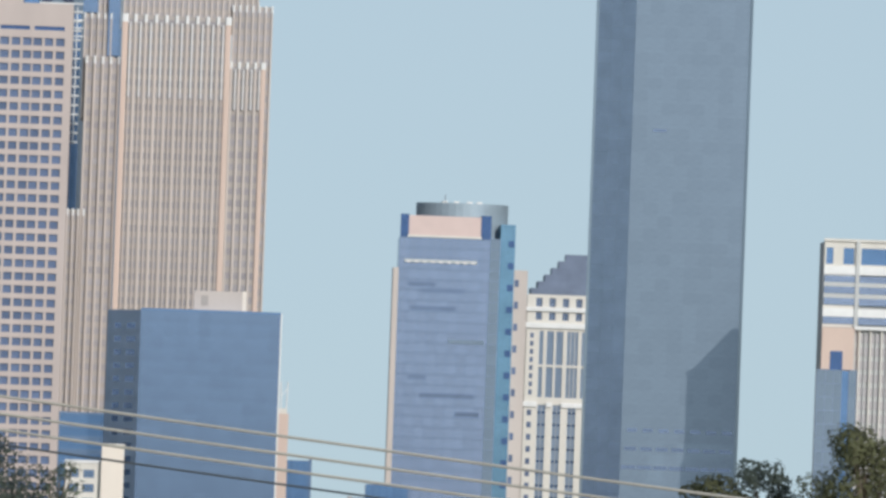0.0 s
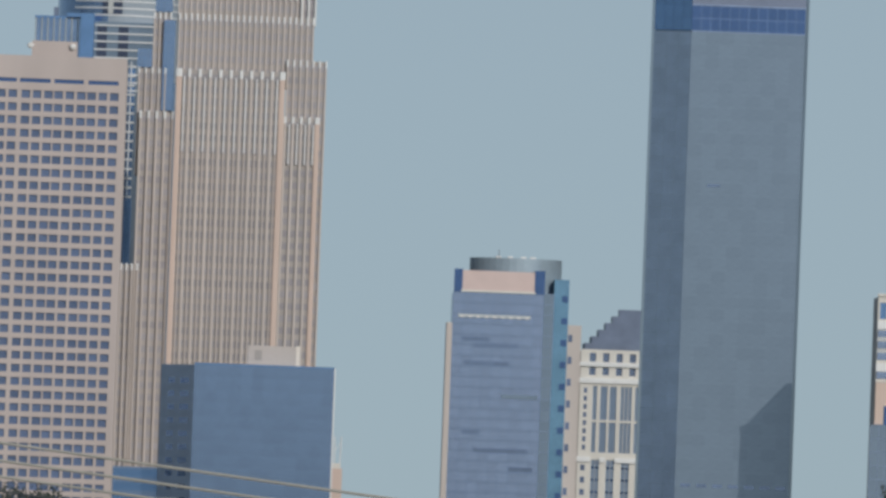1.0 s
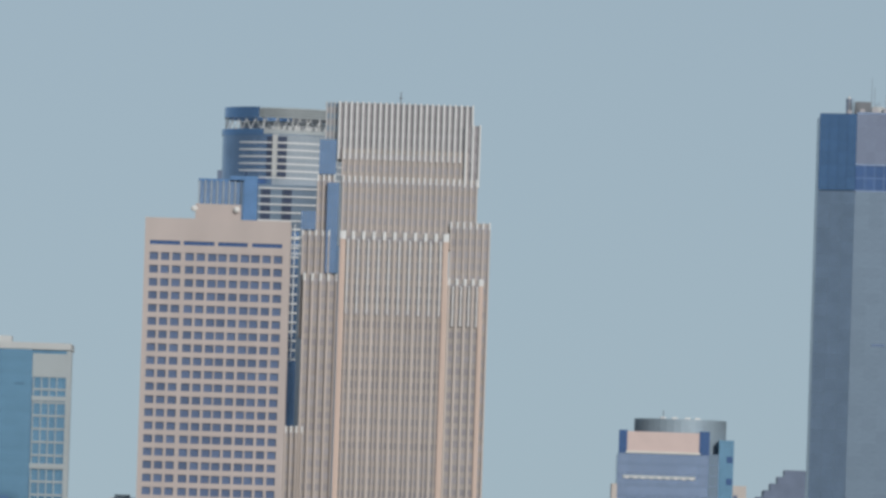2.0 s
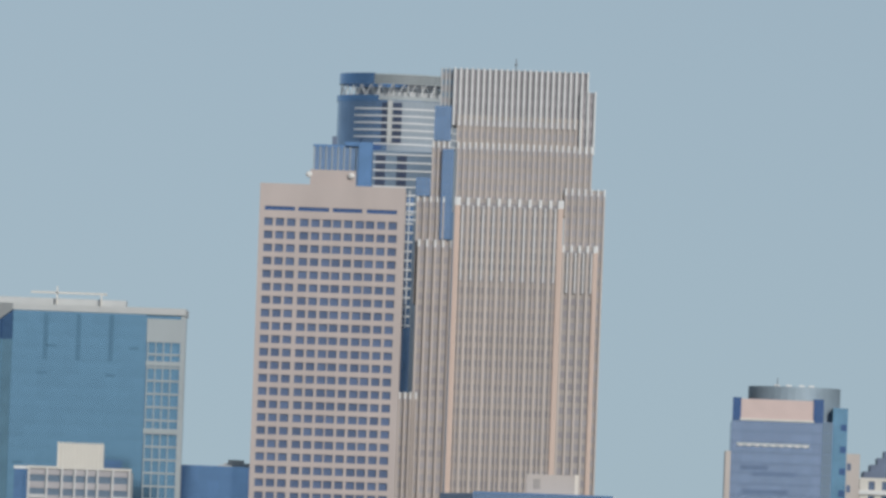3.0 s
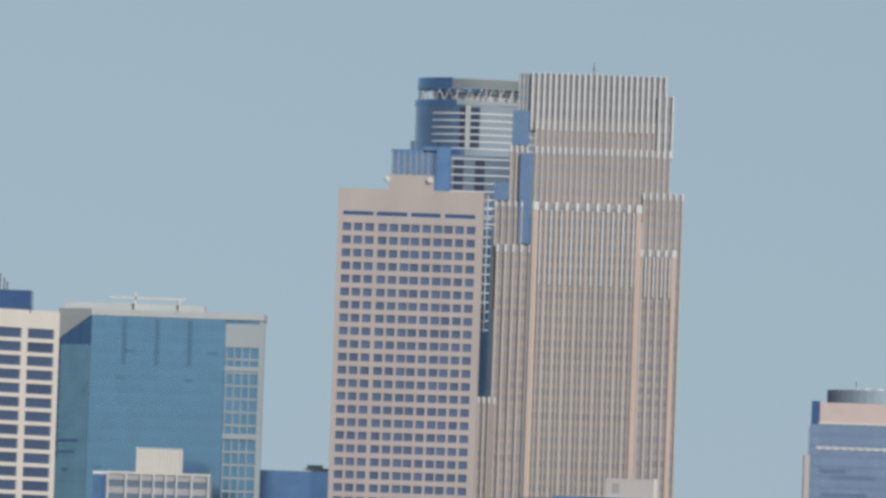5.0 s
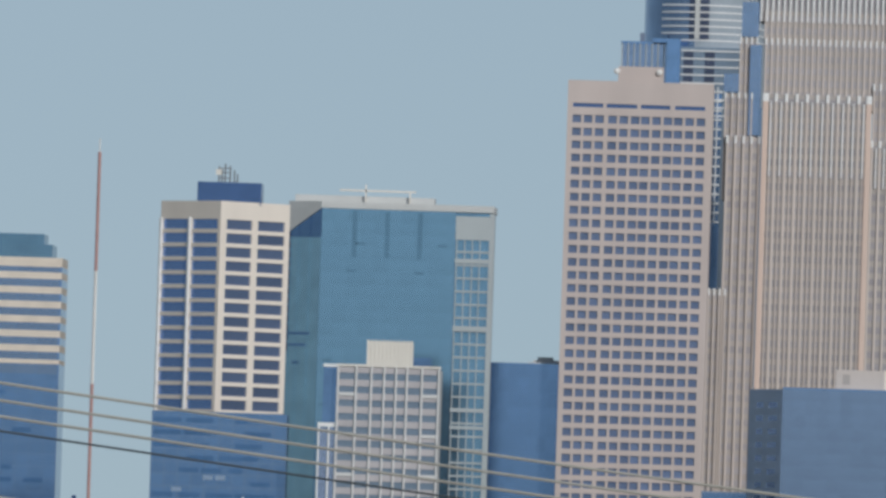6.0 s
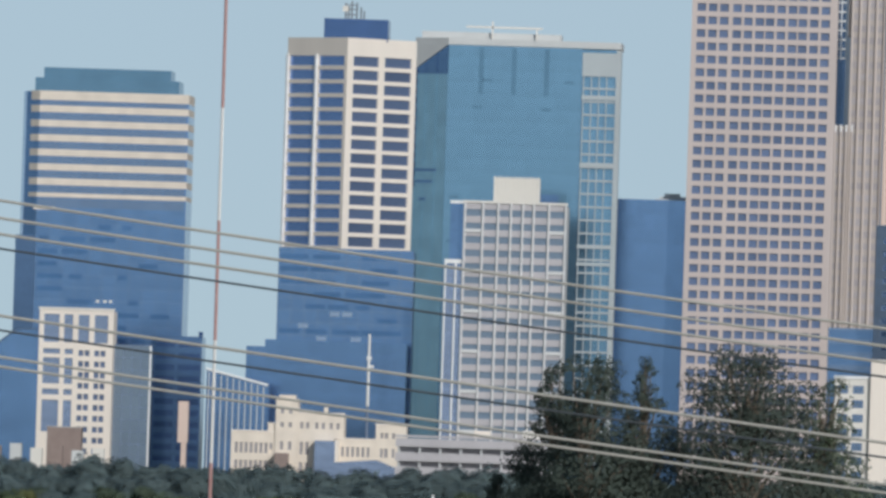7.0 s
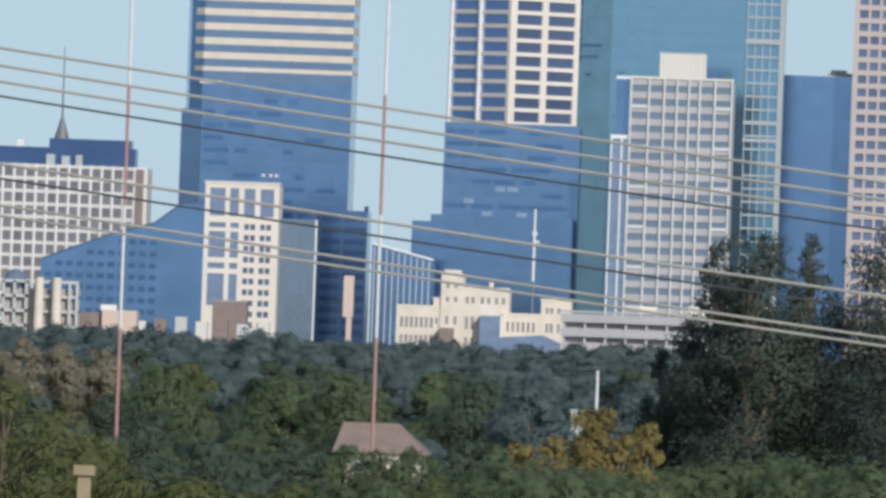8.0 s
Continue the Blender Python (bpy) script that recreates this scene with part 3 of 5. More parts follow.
def pyramid_hotel():
    """White-banded tower under a stepped dark roof."""
    cx = 143.0
    th = thing("hotel_tower", cx, 4600, "white banded tower under a stepped dark pyramid roof", "tower")
    W0 = -17.0
    cols = [(W0 + 1.6 + i * 4.6, W0 + 4.6 + i * 4.6) for i in range(7)]
    facade(th, W0, 17, 94.6, 104.4, [(c0 + 1.4, c1 + 0.6) for c0, c1 in cols], [(95.6, 98.2), (100.2, 103.2)], M_WHITE, G_SLATE, 0.9)
    part("white_band", boxes((W0 - 0.4, 17.4, -0.8, 1, 92.8, 94.6)), M_WHITE_METAL, th)
    part("white_band", boxes((W0 - 0.4, 17.4, -0.8, 1, 98.6, 100.0)), M_WHITE_METAL, th)
    bays = [(W0 + a, W0 + b) for a, b in ((4.6, 6.0), (7.2, 9.6), (10.4, 12.8), (14.2, 18.0), (19.2, 23.0), (24.2, 28.0), (29.2, 32.6))]
    facade(th, W0, 17, 68, 92.8, bays, [(69, 79.4), (80.2, 91.8)], M_WHITE, G_PALE, 0.5)
    part("white_band", boxes((W0 - 0.3, W0 + 4.4, -0.7, 1, 65.6, 67.4), (W0 + 7.6, W0 + 9.6, -0.7, 1, 65.6, 67.2), (W0 + 12.8, 17.3, -0.7, 1, 65.6, 67.2)), M_WHITE_METAL, th)
    low = [(W0 + 4.8 + i * 5.2, W0 + 7.5 + i * 5.2) for i in range(6)]
    facade(th, W0, 17, 0, 68, low, [(1, 66.4)], M_WHITE, G_PALE, 0.5)
    thin = [(a + b) / 2 for a, b in low]
    for x in thin:
        shared("mullion", fin_mesh(0.22, 0.15, 65, M_FRAME), th, Matrix.Translation((x, 0.3, 1.2)))
    for x in (W0 + 15.4, W0 + 16.8, W0 + 20.5, W0 + 21.8, W0 + 25.5, W0 + 26.8):
        shared("mullion", fin_mesh(0.25, 0.15, 22.6, M_WHITE), th, Matrix.Translation((x, 0.3, 69.1)))
    for k in range(15):
        for a, b in low:
            shared("floor_line", pane_mesh(b - a, 0.7, G_DASH, 0.06), th, Matrix.Translation(((a + b) / 2, 0.4, 63.4 - k * 4.2)))
        shared("window", pane_mesh(1.5, 2.0, G_WIN, 0.1), th, Matrix.Translation((W0 + 1.9, -0.06, 62.6 - k * 4.2)))
    for k in range(8):
        shared("window", pane_mesh(1.1, 1.7, G_WIN, 0.1), th, Matrix.Translation((W0 + 2.0, -0.06, 89.4 - k * 2.8)))
    part("corner_line", boxes((W0 - 0.5, W0, 0.4, 2, 0, 101)), M_BROWN, th)
    part("body", boxes((W0, 17, 1.0, 34, 0, 104)), M_WHITE, th)
    for k in range(6):
        a = W0 + 1.2 + k * 2.35
        part("roof_step", boxes((a, 30 - k * 2.0, 1.5 + k * 1.8, 32 - k * 1.8, 104.2 + k * 2.4, 106.6 + k * 2.4)), M_DARK_ROOF, th)


def corner_slab():
    """Tall grey glass tower with a paler tinted chamfer and a dark band under its top."""
    cx = 149.5
    th = thing("glass_skyscraper", cx, 4300, "tall grey glass skyscraper with a dark band and roof aerials", "skyscraper")
    # B is kept shallow so that the chamfer mirrors open sky
    W, C, B = 36.6, -11.8, 4.0
    side = Matrix.Translation((C, B, 0)) @ pose(0, 0, 0, 0, 0, -math.degrees(math.atan2(B, -C)))
    L = math.hypot(B, C)
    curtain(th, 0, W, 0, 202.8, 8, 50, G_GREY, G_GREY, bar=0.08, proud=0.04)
    # chamfer panes are paler than the front: a brighter reflection put into the tint
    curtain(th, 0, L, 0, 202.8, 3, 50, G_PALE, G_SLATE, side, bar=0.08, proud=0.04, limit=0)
    curtain(th, 0, W, 203.2, 211.2, 12, 2, G_NAVY, G_DUSK, bar=0.2, y=0.5)
    curtain(th, 0, L, 203.2, 227.8, 4, 6, G_DEEP, G_NAVY, side, bar=0.1)
    curtain(th, 0, W, 211.6, 227.8, 12, 4, G_PLUM, G_PLUM, bar=0.1)
    part("body", prism([(0.2, 0.75), (W - 0.1, 0.75), (W + 1.4, 8), (W + 1.4, 44), (C + 0.3, 44), (C + 0.3, B + 0.7)], 0, 227.6), G_GREY, th)
    part("coping", boxes((0, W, -0.1, 0.8, 227.8, 228.4)), G_SLATE, th)
    part("belt", boxes((0, W, -0.1, 0.5, 202.8, 203.2)), G_SLATE, th)
    part("belt", boxes((0, W, -0.2, 0.5, 211.2, 211.7)), G_SLATE, th)
    part("service_hatch", boxes((6.8, 11.0, -0.2, 0.05, 153.0, 153.8)), G_DUSK, th)
    for k, z in enumerate((44, 50, 56)):
        for i in range(7):
            part("dark_panel", boxes((0.4 + i * 5.1 + (k * 0.7) % 2, 5.0 + i * 5.1, -0.1, 0.04, z, z + 1.2)), G_DUSK, th)
    for x, h, r in ((4.6, 12, .10), (5.6, 9, .10), (14.6, 30, .25), (17.0, 32, .28), (9.5, 7, .14), (19.6, 6, .12), (12, 5, .1), (26.2, 4.5, .3)):
        rod("aerial", th, (x, 6, 227.5), (x, 6, 227.8 + h), r, M_STEEL, r1=r * 0.6)
    clutter = random.Random(12)
    for k in range(18):
        x, hh = clutter.uniform(-4, 24), clutter.uniform(1.5, 5.0)
        rod("short_aerial", th, (x, 5 + k % 4, 227.4), (x + clutter.uniform(-0.3, 0.3), 5 + k % 4, 227.6 + hh), 0.1, M_STEEL, 5)
    for k in range(7):
        x = -3 + k * 3.9
        part("roof_box", boxes((x, x + clutter.uniform(1.0, 2.6), 4, 6, 227.4, 228.6 + clutter.uniform(0.2, 1.8))), M_GARAGE, th)
    rod("aerial_brace", th, (13.2, 6, 228.6), (20, 6, 229.6), 0.25, M_STEEL)
    part("roof_cabin", boxes((-0.6, 4.6, 5, 12, 227.4, 232.0)), M_STEEL, th)
    part("roof_cabin", boxes((-3.4, -1.6, 8, 12, 227.4, 233.0)), M_DARK_ROOF, th)
    part("roof_plant", boxes((5, 8.6, 6, 12, 227.4, 230.6), (10, 12, 6, 10, 227.4, 229.6), (18, 24, 8, 14, 227.4, 229.0)), M_PANEL, th)
    for x, z in ((-2.6, 233.2), (9.6, 232.8), (22.0, 233.4)):
        rod("lamp_post", th, (x, 6, 227.5), (x, 6, z), 0.12, M_PANEL)
        bm = bmesh.new()
        bmesh.ops.create_icosphere(bm, subdivisions=1, radius=0.55)
        bmesh.ops.translate(bm, vec=(x, 6, z), verts=bm.verts)
        part("dish", bm, M_MAST_WHITE, th, "small white dish")


def banded_office():
    """White and blue banded building with a peach stone corner below."""
    cx = 218.6
    th = thing("banded_office_building", cx, 4200, "white banded office building over ribbed floors and a peach corner", "office building")
    facade(th, -10.6, -0.5, 90.6, 117.6, [(-10.0, -7.8), (-4.6, -1.2)], [(110.4, 115.6)], M_WHITE, G_DEEP, 0.8)
    for x0, x1 in ((-10.6, -0.5), (0.5, 26)):
        if x0 > 0:
            facade(th, x0, x1, 109.8, 117.6, [(x0 + 0.5, x1 - 0.5)], [(110.4, 115.6)], M_WHITE, G_DEEP, 0.8)
        for k, z in enumerate((104.6, 101.2, 97.6, 91.6)):
            shared("window_band", pane_mesh(x1 - x0 - 0.4, 2.2, G_SLATE, 0.3), th, Matrix.Translation(((x0 + x1) / 2, -0.35, z)))
        for k, z in enumerate((107.2, 93.9)):
            shared("white_band", pane_mesh(x1 - x0, 2.6, M_WHITE_METAL, 0.5), th, Matrix.Translation(((x0 + x1) / 2, -0.5, z)))
        for k, z in enumerate((103.4, 99.8)):
            shared("grey_band", pane_mesh(x1 - x0, 1.3, M_PANEL, 0.45), th, Matrix.Translation(((x0 + x1) / 2, -0.45, z)))
    part("corner_pier", boxes((-0.6, 0.6, -0.9, 1, 90.4, 117.8)), M_PANEL, th)
    part("roof_edge", boxes((-10.8, 26.2, -0.7, 1, 117.6, 118.4)), M_WHITE, th)
    part("body", boxes((-10.6, 26, 1.0, 30, 0, 117.4)), M_PANEL, th)
    part("ledge", boxes((-0.2, 26, -1.2, 1, 90.0, 91.0)), M_WHITE_METAL, th)
    bm = bmesh.new()
    box(bm, -10.6, -0.4, -2.4, 0.8, 77.2, 90.4)
    part("peach_corner", bm, M_PEACH, th, "peach stone corner block")
    part("gable_window", prism([(-7.8, -2.6), (-3.9, -2.6), (-3.9, -2.3), (-7.8, -2.3)], 77.0, 83.0), G_NAVY, th)
    for i in range(8):
        shared("fin", fin_mesh(0.6, 0.9, 92, M_WHITE), th, Matrix.Translation((1.3 + i * 3.5, 0.4, -2)))
        shared("thin_fin", fin_mesh(0.25, 0.5, 92, M_PANEL), th, Matrix.Translation((3.05 + i * 3.5, 0.4, -2)))
    for k in range(18):
        shared("floor_glass", pane_mesh(25.4, 2.6, M_GARAGE, 0.2), th, Matrix.Translation((13, 0.7, 86 - k * 4.2)))
    curtain(th, -11.8, -4.0, 0, 77.0, 3, 18, G_GREY, G_SLATE, y=-4.0)
    curtain(th, -1.8, 0.6, 0, 77.0, 1, 18, G_GREY, G_SLATE, y=-4.0)
    part("slot", boxes((-4.0, -1.8, -3.6, -2, 0, 76.8)), G_DEEP, th)
    part("glass_body", boxes((-11.8, 0.6, -3.5, 0.7, 0, 76.9)), G_SLATE, th)
    further(th, 1.004)


def teal_tower():
    """Smooth teal glass tower with a light frame at one end and three dark slots."""
    cx = -132.0
    th = thing("teal_glass_tower", cx, 4200, "teal glass tower with a pale roof screen and three dark slots", "tower")
    curtain(th, -21.1, 21.1, 0, 140.2, 10, 35, G_TEAL, G_TEAL, bar=0.08, proud=0.04, limit=290)
    m = Matrix.Translation((-31.6, 8.0, 0)) @ pose(0, 0, 0, 0, 0, -math.degrees(math.atan2(8.0, 10.5)))
    L = math.hypot(8.0, 10.5)
    # same glass as the front, with the missing reflected light added in its colour
    curtain(th, 0, L, 0, 131, 3, 33, G_TEAL_LIFT, G_TEAL_LIFT, m, bar=0.1, limit=0)
    curtain(th, 0, L, 131, 140.0, 3, 2, G_DEEP, G_NAVY, m, bar=0.1)
    bm = bmesh.new()
    tri = [(0, -0.35, 132.6), (L, -0.35, 140.3), (0, -0.35, 140.3)]
    lo = [bm.verts.new(p) for p in tri]
    hi = [bm.verts.new((x, 0.02, z)) for x, q, z in tri]
    bm.faces.new(lo)
    bm.faces.new(hi[::-1])
    for i in range(3):
        bm.faces.new((lo[i], hi[i], hi[(i + 1) % 3], lo[(i + 1) % 3]))
    bmesh.ops.recalc_face_normals(bm, faces=bm.faces)
    part("sloping_screen", bm, M_PANEL, th, "pale screen cut on a slope", m=m)
    for k in range(15):
        shared("dark_bay", pane_mesh(0.9, 2.2, G_NAVY), th, m @ Matrix.Translation((0.4, -0.2, 136 - 2.9 * k)))
    for x0, x1, z in ((1.0, 9.5, 100.2), (1.5, 8.0, 96.6), (3.0, 5.5, 91.0)):
        part("open_vent", boxes((x0, x1, -0.12, 0.02, z, z + 0.9)), G_DEEP, th, m=m)
    for x in (-10.6, -0.3, 10.0):
        part("slot", boxes((x - 0.75, x + 0.75, -0.12, 0.3, 125.0, 139.6)), G_DIM_TEAL, th, "dark recessed slot")
    for x, z in ((-11.5, 120.4), (10.2, 120.2), (-8.6, 129), (17.2, 129), (-18, 92), (-15, 89.4), (-18.6, 78), (-19, 70), (-17, 62), (-18.4, 54)):
        part("open_vent", boxes((x - 1.5, x + 1.5, -0.12, 0.02, z, z + 0.8)), G_DIM_TEAL, th)
    part("low_dark_pane", boxes((9.2, 15.0, -0.1, 0.03, 87, 94)), G_DEEP, th)
    # right end: a pale open frame in front of glass
    part("end_glass", boxes((21.2, 32.6, 1.6, 10, 0, 140.0)), G_TEAL, th)
    bm = bmesh.new()
    for x in (21.5, 24, 26.4, 28.8, 31.9):
        box(bm, x, x + 0.32, 0.2, 1.6, 0, 139.0)
    for k in range(32):
        box(bm, 21.4, 32.4, 0.35, 1.6, 3 + k * 4.15, 3.6 + k * 4.15)
    part("end_frame", bm, M_SCREEN, th, "pale metal frame")
    for z, h in ((131.6, 7.4), (124.2, 1.4), (102.8, 1.6), (77.4, 1.2), (72.0, 1.0)):
        part("frame_ledge", boxes((21.2, 32.7, -0.2, 1.8, z, z + h)), M_SCREEN, th)
    part("end_pier", boxes((31.8, 33.4, -0.3, 10, 0, 140.0)), M_SCREEN, th)
    part("roof_screen", prism([(-21.2, -0.4), (33.2, -0.4), (33.4, 30), (-31.8, 30), (-31.8, 7.8)], 140.3, 142.4), M_PANEL, th, "pale grey roof screen")
    part("upper_screen", boxes((-30, 14, 10, 26, 142.4, 144.6)), M_PANEL, th)
    part("roof_gantry", boxes((-16, 8, 8, 10, 146.0, 146.6), (-8, -7.5, 8, 9, 142.4, 148.2), (6, 6.5, 8, 9, 142.4, 146)), M_WHITE, th)
    part("body", prism([(-21.0, 0.14), (21.0, 0.14), (21.0, 1.72), (32.5, 1.72), (32.5, 30), (-31.4, 30), (-31.4, 8.3)], 0, 140.1), G_TEAL, th)


def corner_cream():
    """Cream concrete tower with its corner towards us, wide windows in pairs."""
    cx = -190.2
    th = thing("cream_office_tower", cx, 4320, "cream concrete office tower with wide paired windows", "office tower")
    L0, L1 = 28.8, 30.5
    left = Matrix.Translation((-20.36, 20.36, 0)) @ pose(0, 0, 0, 0, 0, -45)
    right = pose(0, 0, 0, 0, 0, 45)
    rows = bands(138.9, 4.5, 3.2, 24)
    # same windows on both faces; the left panes' sky reflection is in their colour
    facade(th, 0, L0, 0, 144.8, [(1.0, 13.4), (15.2, 27.4)], rows, M_CREAM, G_SKY_WIN, 0.4, left)
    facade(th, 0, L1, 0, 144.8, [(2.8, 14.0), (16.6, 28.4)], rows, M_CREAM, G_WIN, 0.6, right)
    for x in (0.45, 14.3):
        part("white_post", boxes((x - 0.4, x + 0.4, -0.7, 0.0, 0, 139.4)), M_WHITE_METAL, th, "thin white upright post", m=left)
    s = 0.7071
    part("body", prism([(0, 1.75), (L1 * s - 0.1, L1 * s + 1.75), (L1 * s - L0 * s, L1 * s + L0 * s + 1.75), (-L0 * s + 0.1, L0 * s + 1.75)], 0, 144.0), M_CREAM, th)
    part("roof_plant_box", boxes((-8.4, 12.4, 12, 30, 143.9, 151.2)), G_NAVY, th, "dark blue rooftop plant box")
    for x, h in ((-1.6, 5.4), (0.4, 6.2), (2.0, 5.6), (3.4, 4.2), (-0.6, 4.4), (4.4, 3.0)):
        rod("aerial", th, (x, 14, 151), (x, 14, 151 + h), 0.28, M_STEEL)
    for z in (152.4, 154.2, 155.6):
        part("aerial_bracket", boxes((-1.9, 2.4, 13.8, 14.2, z, z + 0.35)), M_STEEL, th)
    part("dish", boxes((-2.6, -0.8, 13.2, 13.8, 153.6, 155.4)), M_WHITE, th)
    part("footing", prism([(0, 4), (18, 21.5), (0, 38), (-18, 21.5)], -1.8, 0.2), M_PANEL, th)
    further(th, 0.955)
    # blue glass block in front of the lower storeys
    b = thing("blue_glass_block", -187.0, 4270, "blue glass block with faint floor lines", "office building")
    curtain(b, -20.8, 22.4, 0, 75.6, 10, 19, G_DEEP, G_BLUE, bar=0.25)
    part("body", boxes((-20.8, 22.4, 0.13, 18, 0, 75.4)), G_DEEP, b)
    for i, (x, z) in enumerate(((-4, 66), (0, 66), (-8, 58), (3, 58), (-14, 62), (10, 54))):
        part("pale_panel", boxes((x, x + 3.2, -0.2, 0.05, z - 12, z - 10.6)), G_PALE, b)
    dash = random.Random(47)
    for k in range(9):
        z = 72.2 - k * 3.98
        x = -20.0
        while x < 20:
            w = dash.choice((4.2, 6.4, 8.6, 12.8))
            if dash.random() < 0.6 and x + w < 22:
                part("dark_floor", boxes((x, x + w, -0.32, -0.13, z, z + 1.4)), G_DASH, b)
            x += w + dash.uniform(0.4, 2.5)
    part("footing", boxes((-20, 22, 1, 17, -1.6, 0.2)), M_PANEL, b)
    further(b, 0.955)
    st = thing("blue_step_block", -193.0, 4240, "low blue glass block stepped at one corner", "office building")
    curtain(st, -16.8, 28.0, 0, 45.8, 10, 11, G_DEEP, G_DEEP, bar=0.2)
    part("body", boxes((-16.8, 28.0, 0.13, 16, 0, 45.6)), G_DEEP, st)
    part("corner_step", boxes((-22.8, -16.8, 0, 14, 0, 43.6)), G_DEEP, st)
    part("footing", boxes((-16, 27, 1, 15, -1.6, 0.2)), M_PANEL, st)
    further(st, 0.955)
    p = thing("street_mast", -174.2, 4180, "tall street mast, white above and dark steel below", "mast")
    upper = rod("upper_pole", p, (0, 0, 25.6), (0, 0, 48.2), 0.5, M_MAST_WHITE, 8, "white upper pole", r1=0.35)
    rod("lower_pole", p, (0, 0, -1.8), (0, 0, 25.6), 0.42, M_DARK_ROOF, 8, "dark steel lower pole")
    part("crossarm", boxes((-0.4, 1.6, -0.3, 0.3, 37.6, 38.4)), M_MAST_WHITE, upper)
    part("box", boxes((-0.7, 0.8, -0.4, 0.4, 40.0, 41.2)), M_MAST_WHITE, upper)
    further(p, 0.955)


def white_frame_building():
    """Grey office block with a white upright frame and a ribbed roof box."""
    cx = -125.8
    th = thing("white_framed_building", cx, 4050, "grey glass office building in a white upright frame", "office building")
    W0, W1 = -15.6, 15.7
    cols = [(W0 + 0.7, W0 + 5.4), (W0 + 6.2, W0 + 10.0), (W0 + 10.8, W0 + 14.0), (W0 + 14.6, W0 + 17.6),
            (W0 + 18.2, W0 + 20.8), (W0 + 21.6, W0 + 25.4), (W0 + 26.2, W0 + 30.6)]
    facade(th, W0, W1, 0, 88.3, cols, bands(86.4, 4.1, 2.1, 21), M_GARAGE, G_GREY, 0.4)
    for x in (W0 + 0.3, W0 + 5.8, W0 + 10.4, W0 + 14.3, W0 + 17.9, W0 + 21.2, W0 + 25.8, W1 - 0.4):
        shared("white_fin", fin_mesh(0.65, 0.45, 88.4, M_FRAME), th, Matrix.Translation((x, -0.3, 0)))
    for k in range(7):
        for c in (cols[0], cols[6]):
            shared("white_sill", pane_mesh(c[1] - c[0], 1.0, M_FRAME, 0.5), th, Matrix.Translation(((c[0] + c[1]) / 2, -0.5, 79.4 - 12.2 * k)))
    part("body", boxes((W0, W1, 0.7, 26, 0, 88.0)), M_PANEL, th)
    part("coping", boxes((W0 - 0.2, W1 + 0.2, -0.5, 1, 88.3, 89.0)), M_WHITE, th)
    rbox = part("ribbed_roof_box", boxes((-6.9, 7.0, 4, 14, 87.9, 96.2)), M_WHITE, th, "white ribbed rooftop box")
    for i in range(12):
        part("rib", boxes((-6.9 + i * 1.2, -6.3 + i * 1.2, 3.6, 4.05, 88.5, 96.6)), M_WHITE, rbox)
    part("side_wing", boxes((-19.8, W0, 3, 26, 0, 88.0)), G_DEEP, th)
    part("side_wing_edge", boxes((-19.9, W0, 2.8, 4, 88.0, 88.9)), M_WHITE_METAL, th)
    part("low_wing", boxes((-20.9, W0 - 0.1, 0.5, 20, 0, 69.8)), G_SLATE, th)
    part("low_wing_edge", boxes((-21.0, W0 - 0.1, 0.2, 1, 69.8, 71.0)), M_WHITE_METAL, th)
    for x in (-20.7, -17.6):
        shared("white_fin", fin_mesh(0.6, 0.6, 69.8, M_WHITE_METAL), th, Matrix.Translation((x, 0.3, 0)))


def blue_back_block():
    th = thing("dark_blue_block", -88.0, 4260, "plain dark blue office block with a pale roof unit", "office building")
    curtain(th, -12.3, 13, 0, 94.4, 8, 20, G_DEEP, G_DEEP, bar=0.06, proud=0.03)
    part("body", boxes((-12.3, 13, 0.13, 26, 0, 94.2)), G_DEEP, th)
    part("roof_unit", boxes((1.6, 12, 4, 12, 94.0, 95.6), (3, 8, 5, 9, 95.5, 96.6)), M_PANEL, th)
    part("roof_rail", boxes((0, 12.6, 0.1, 0.4, 94.3, 94.8)), M_PANEL, th)


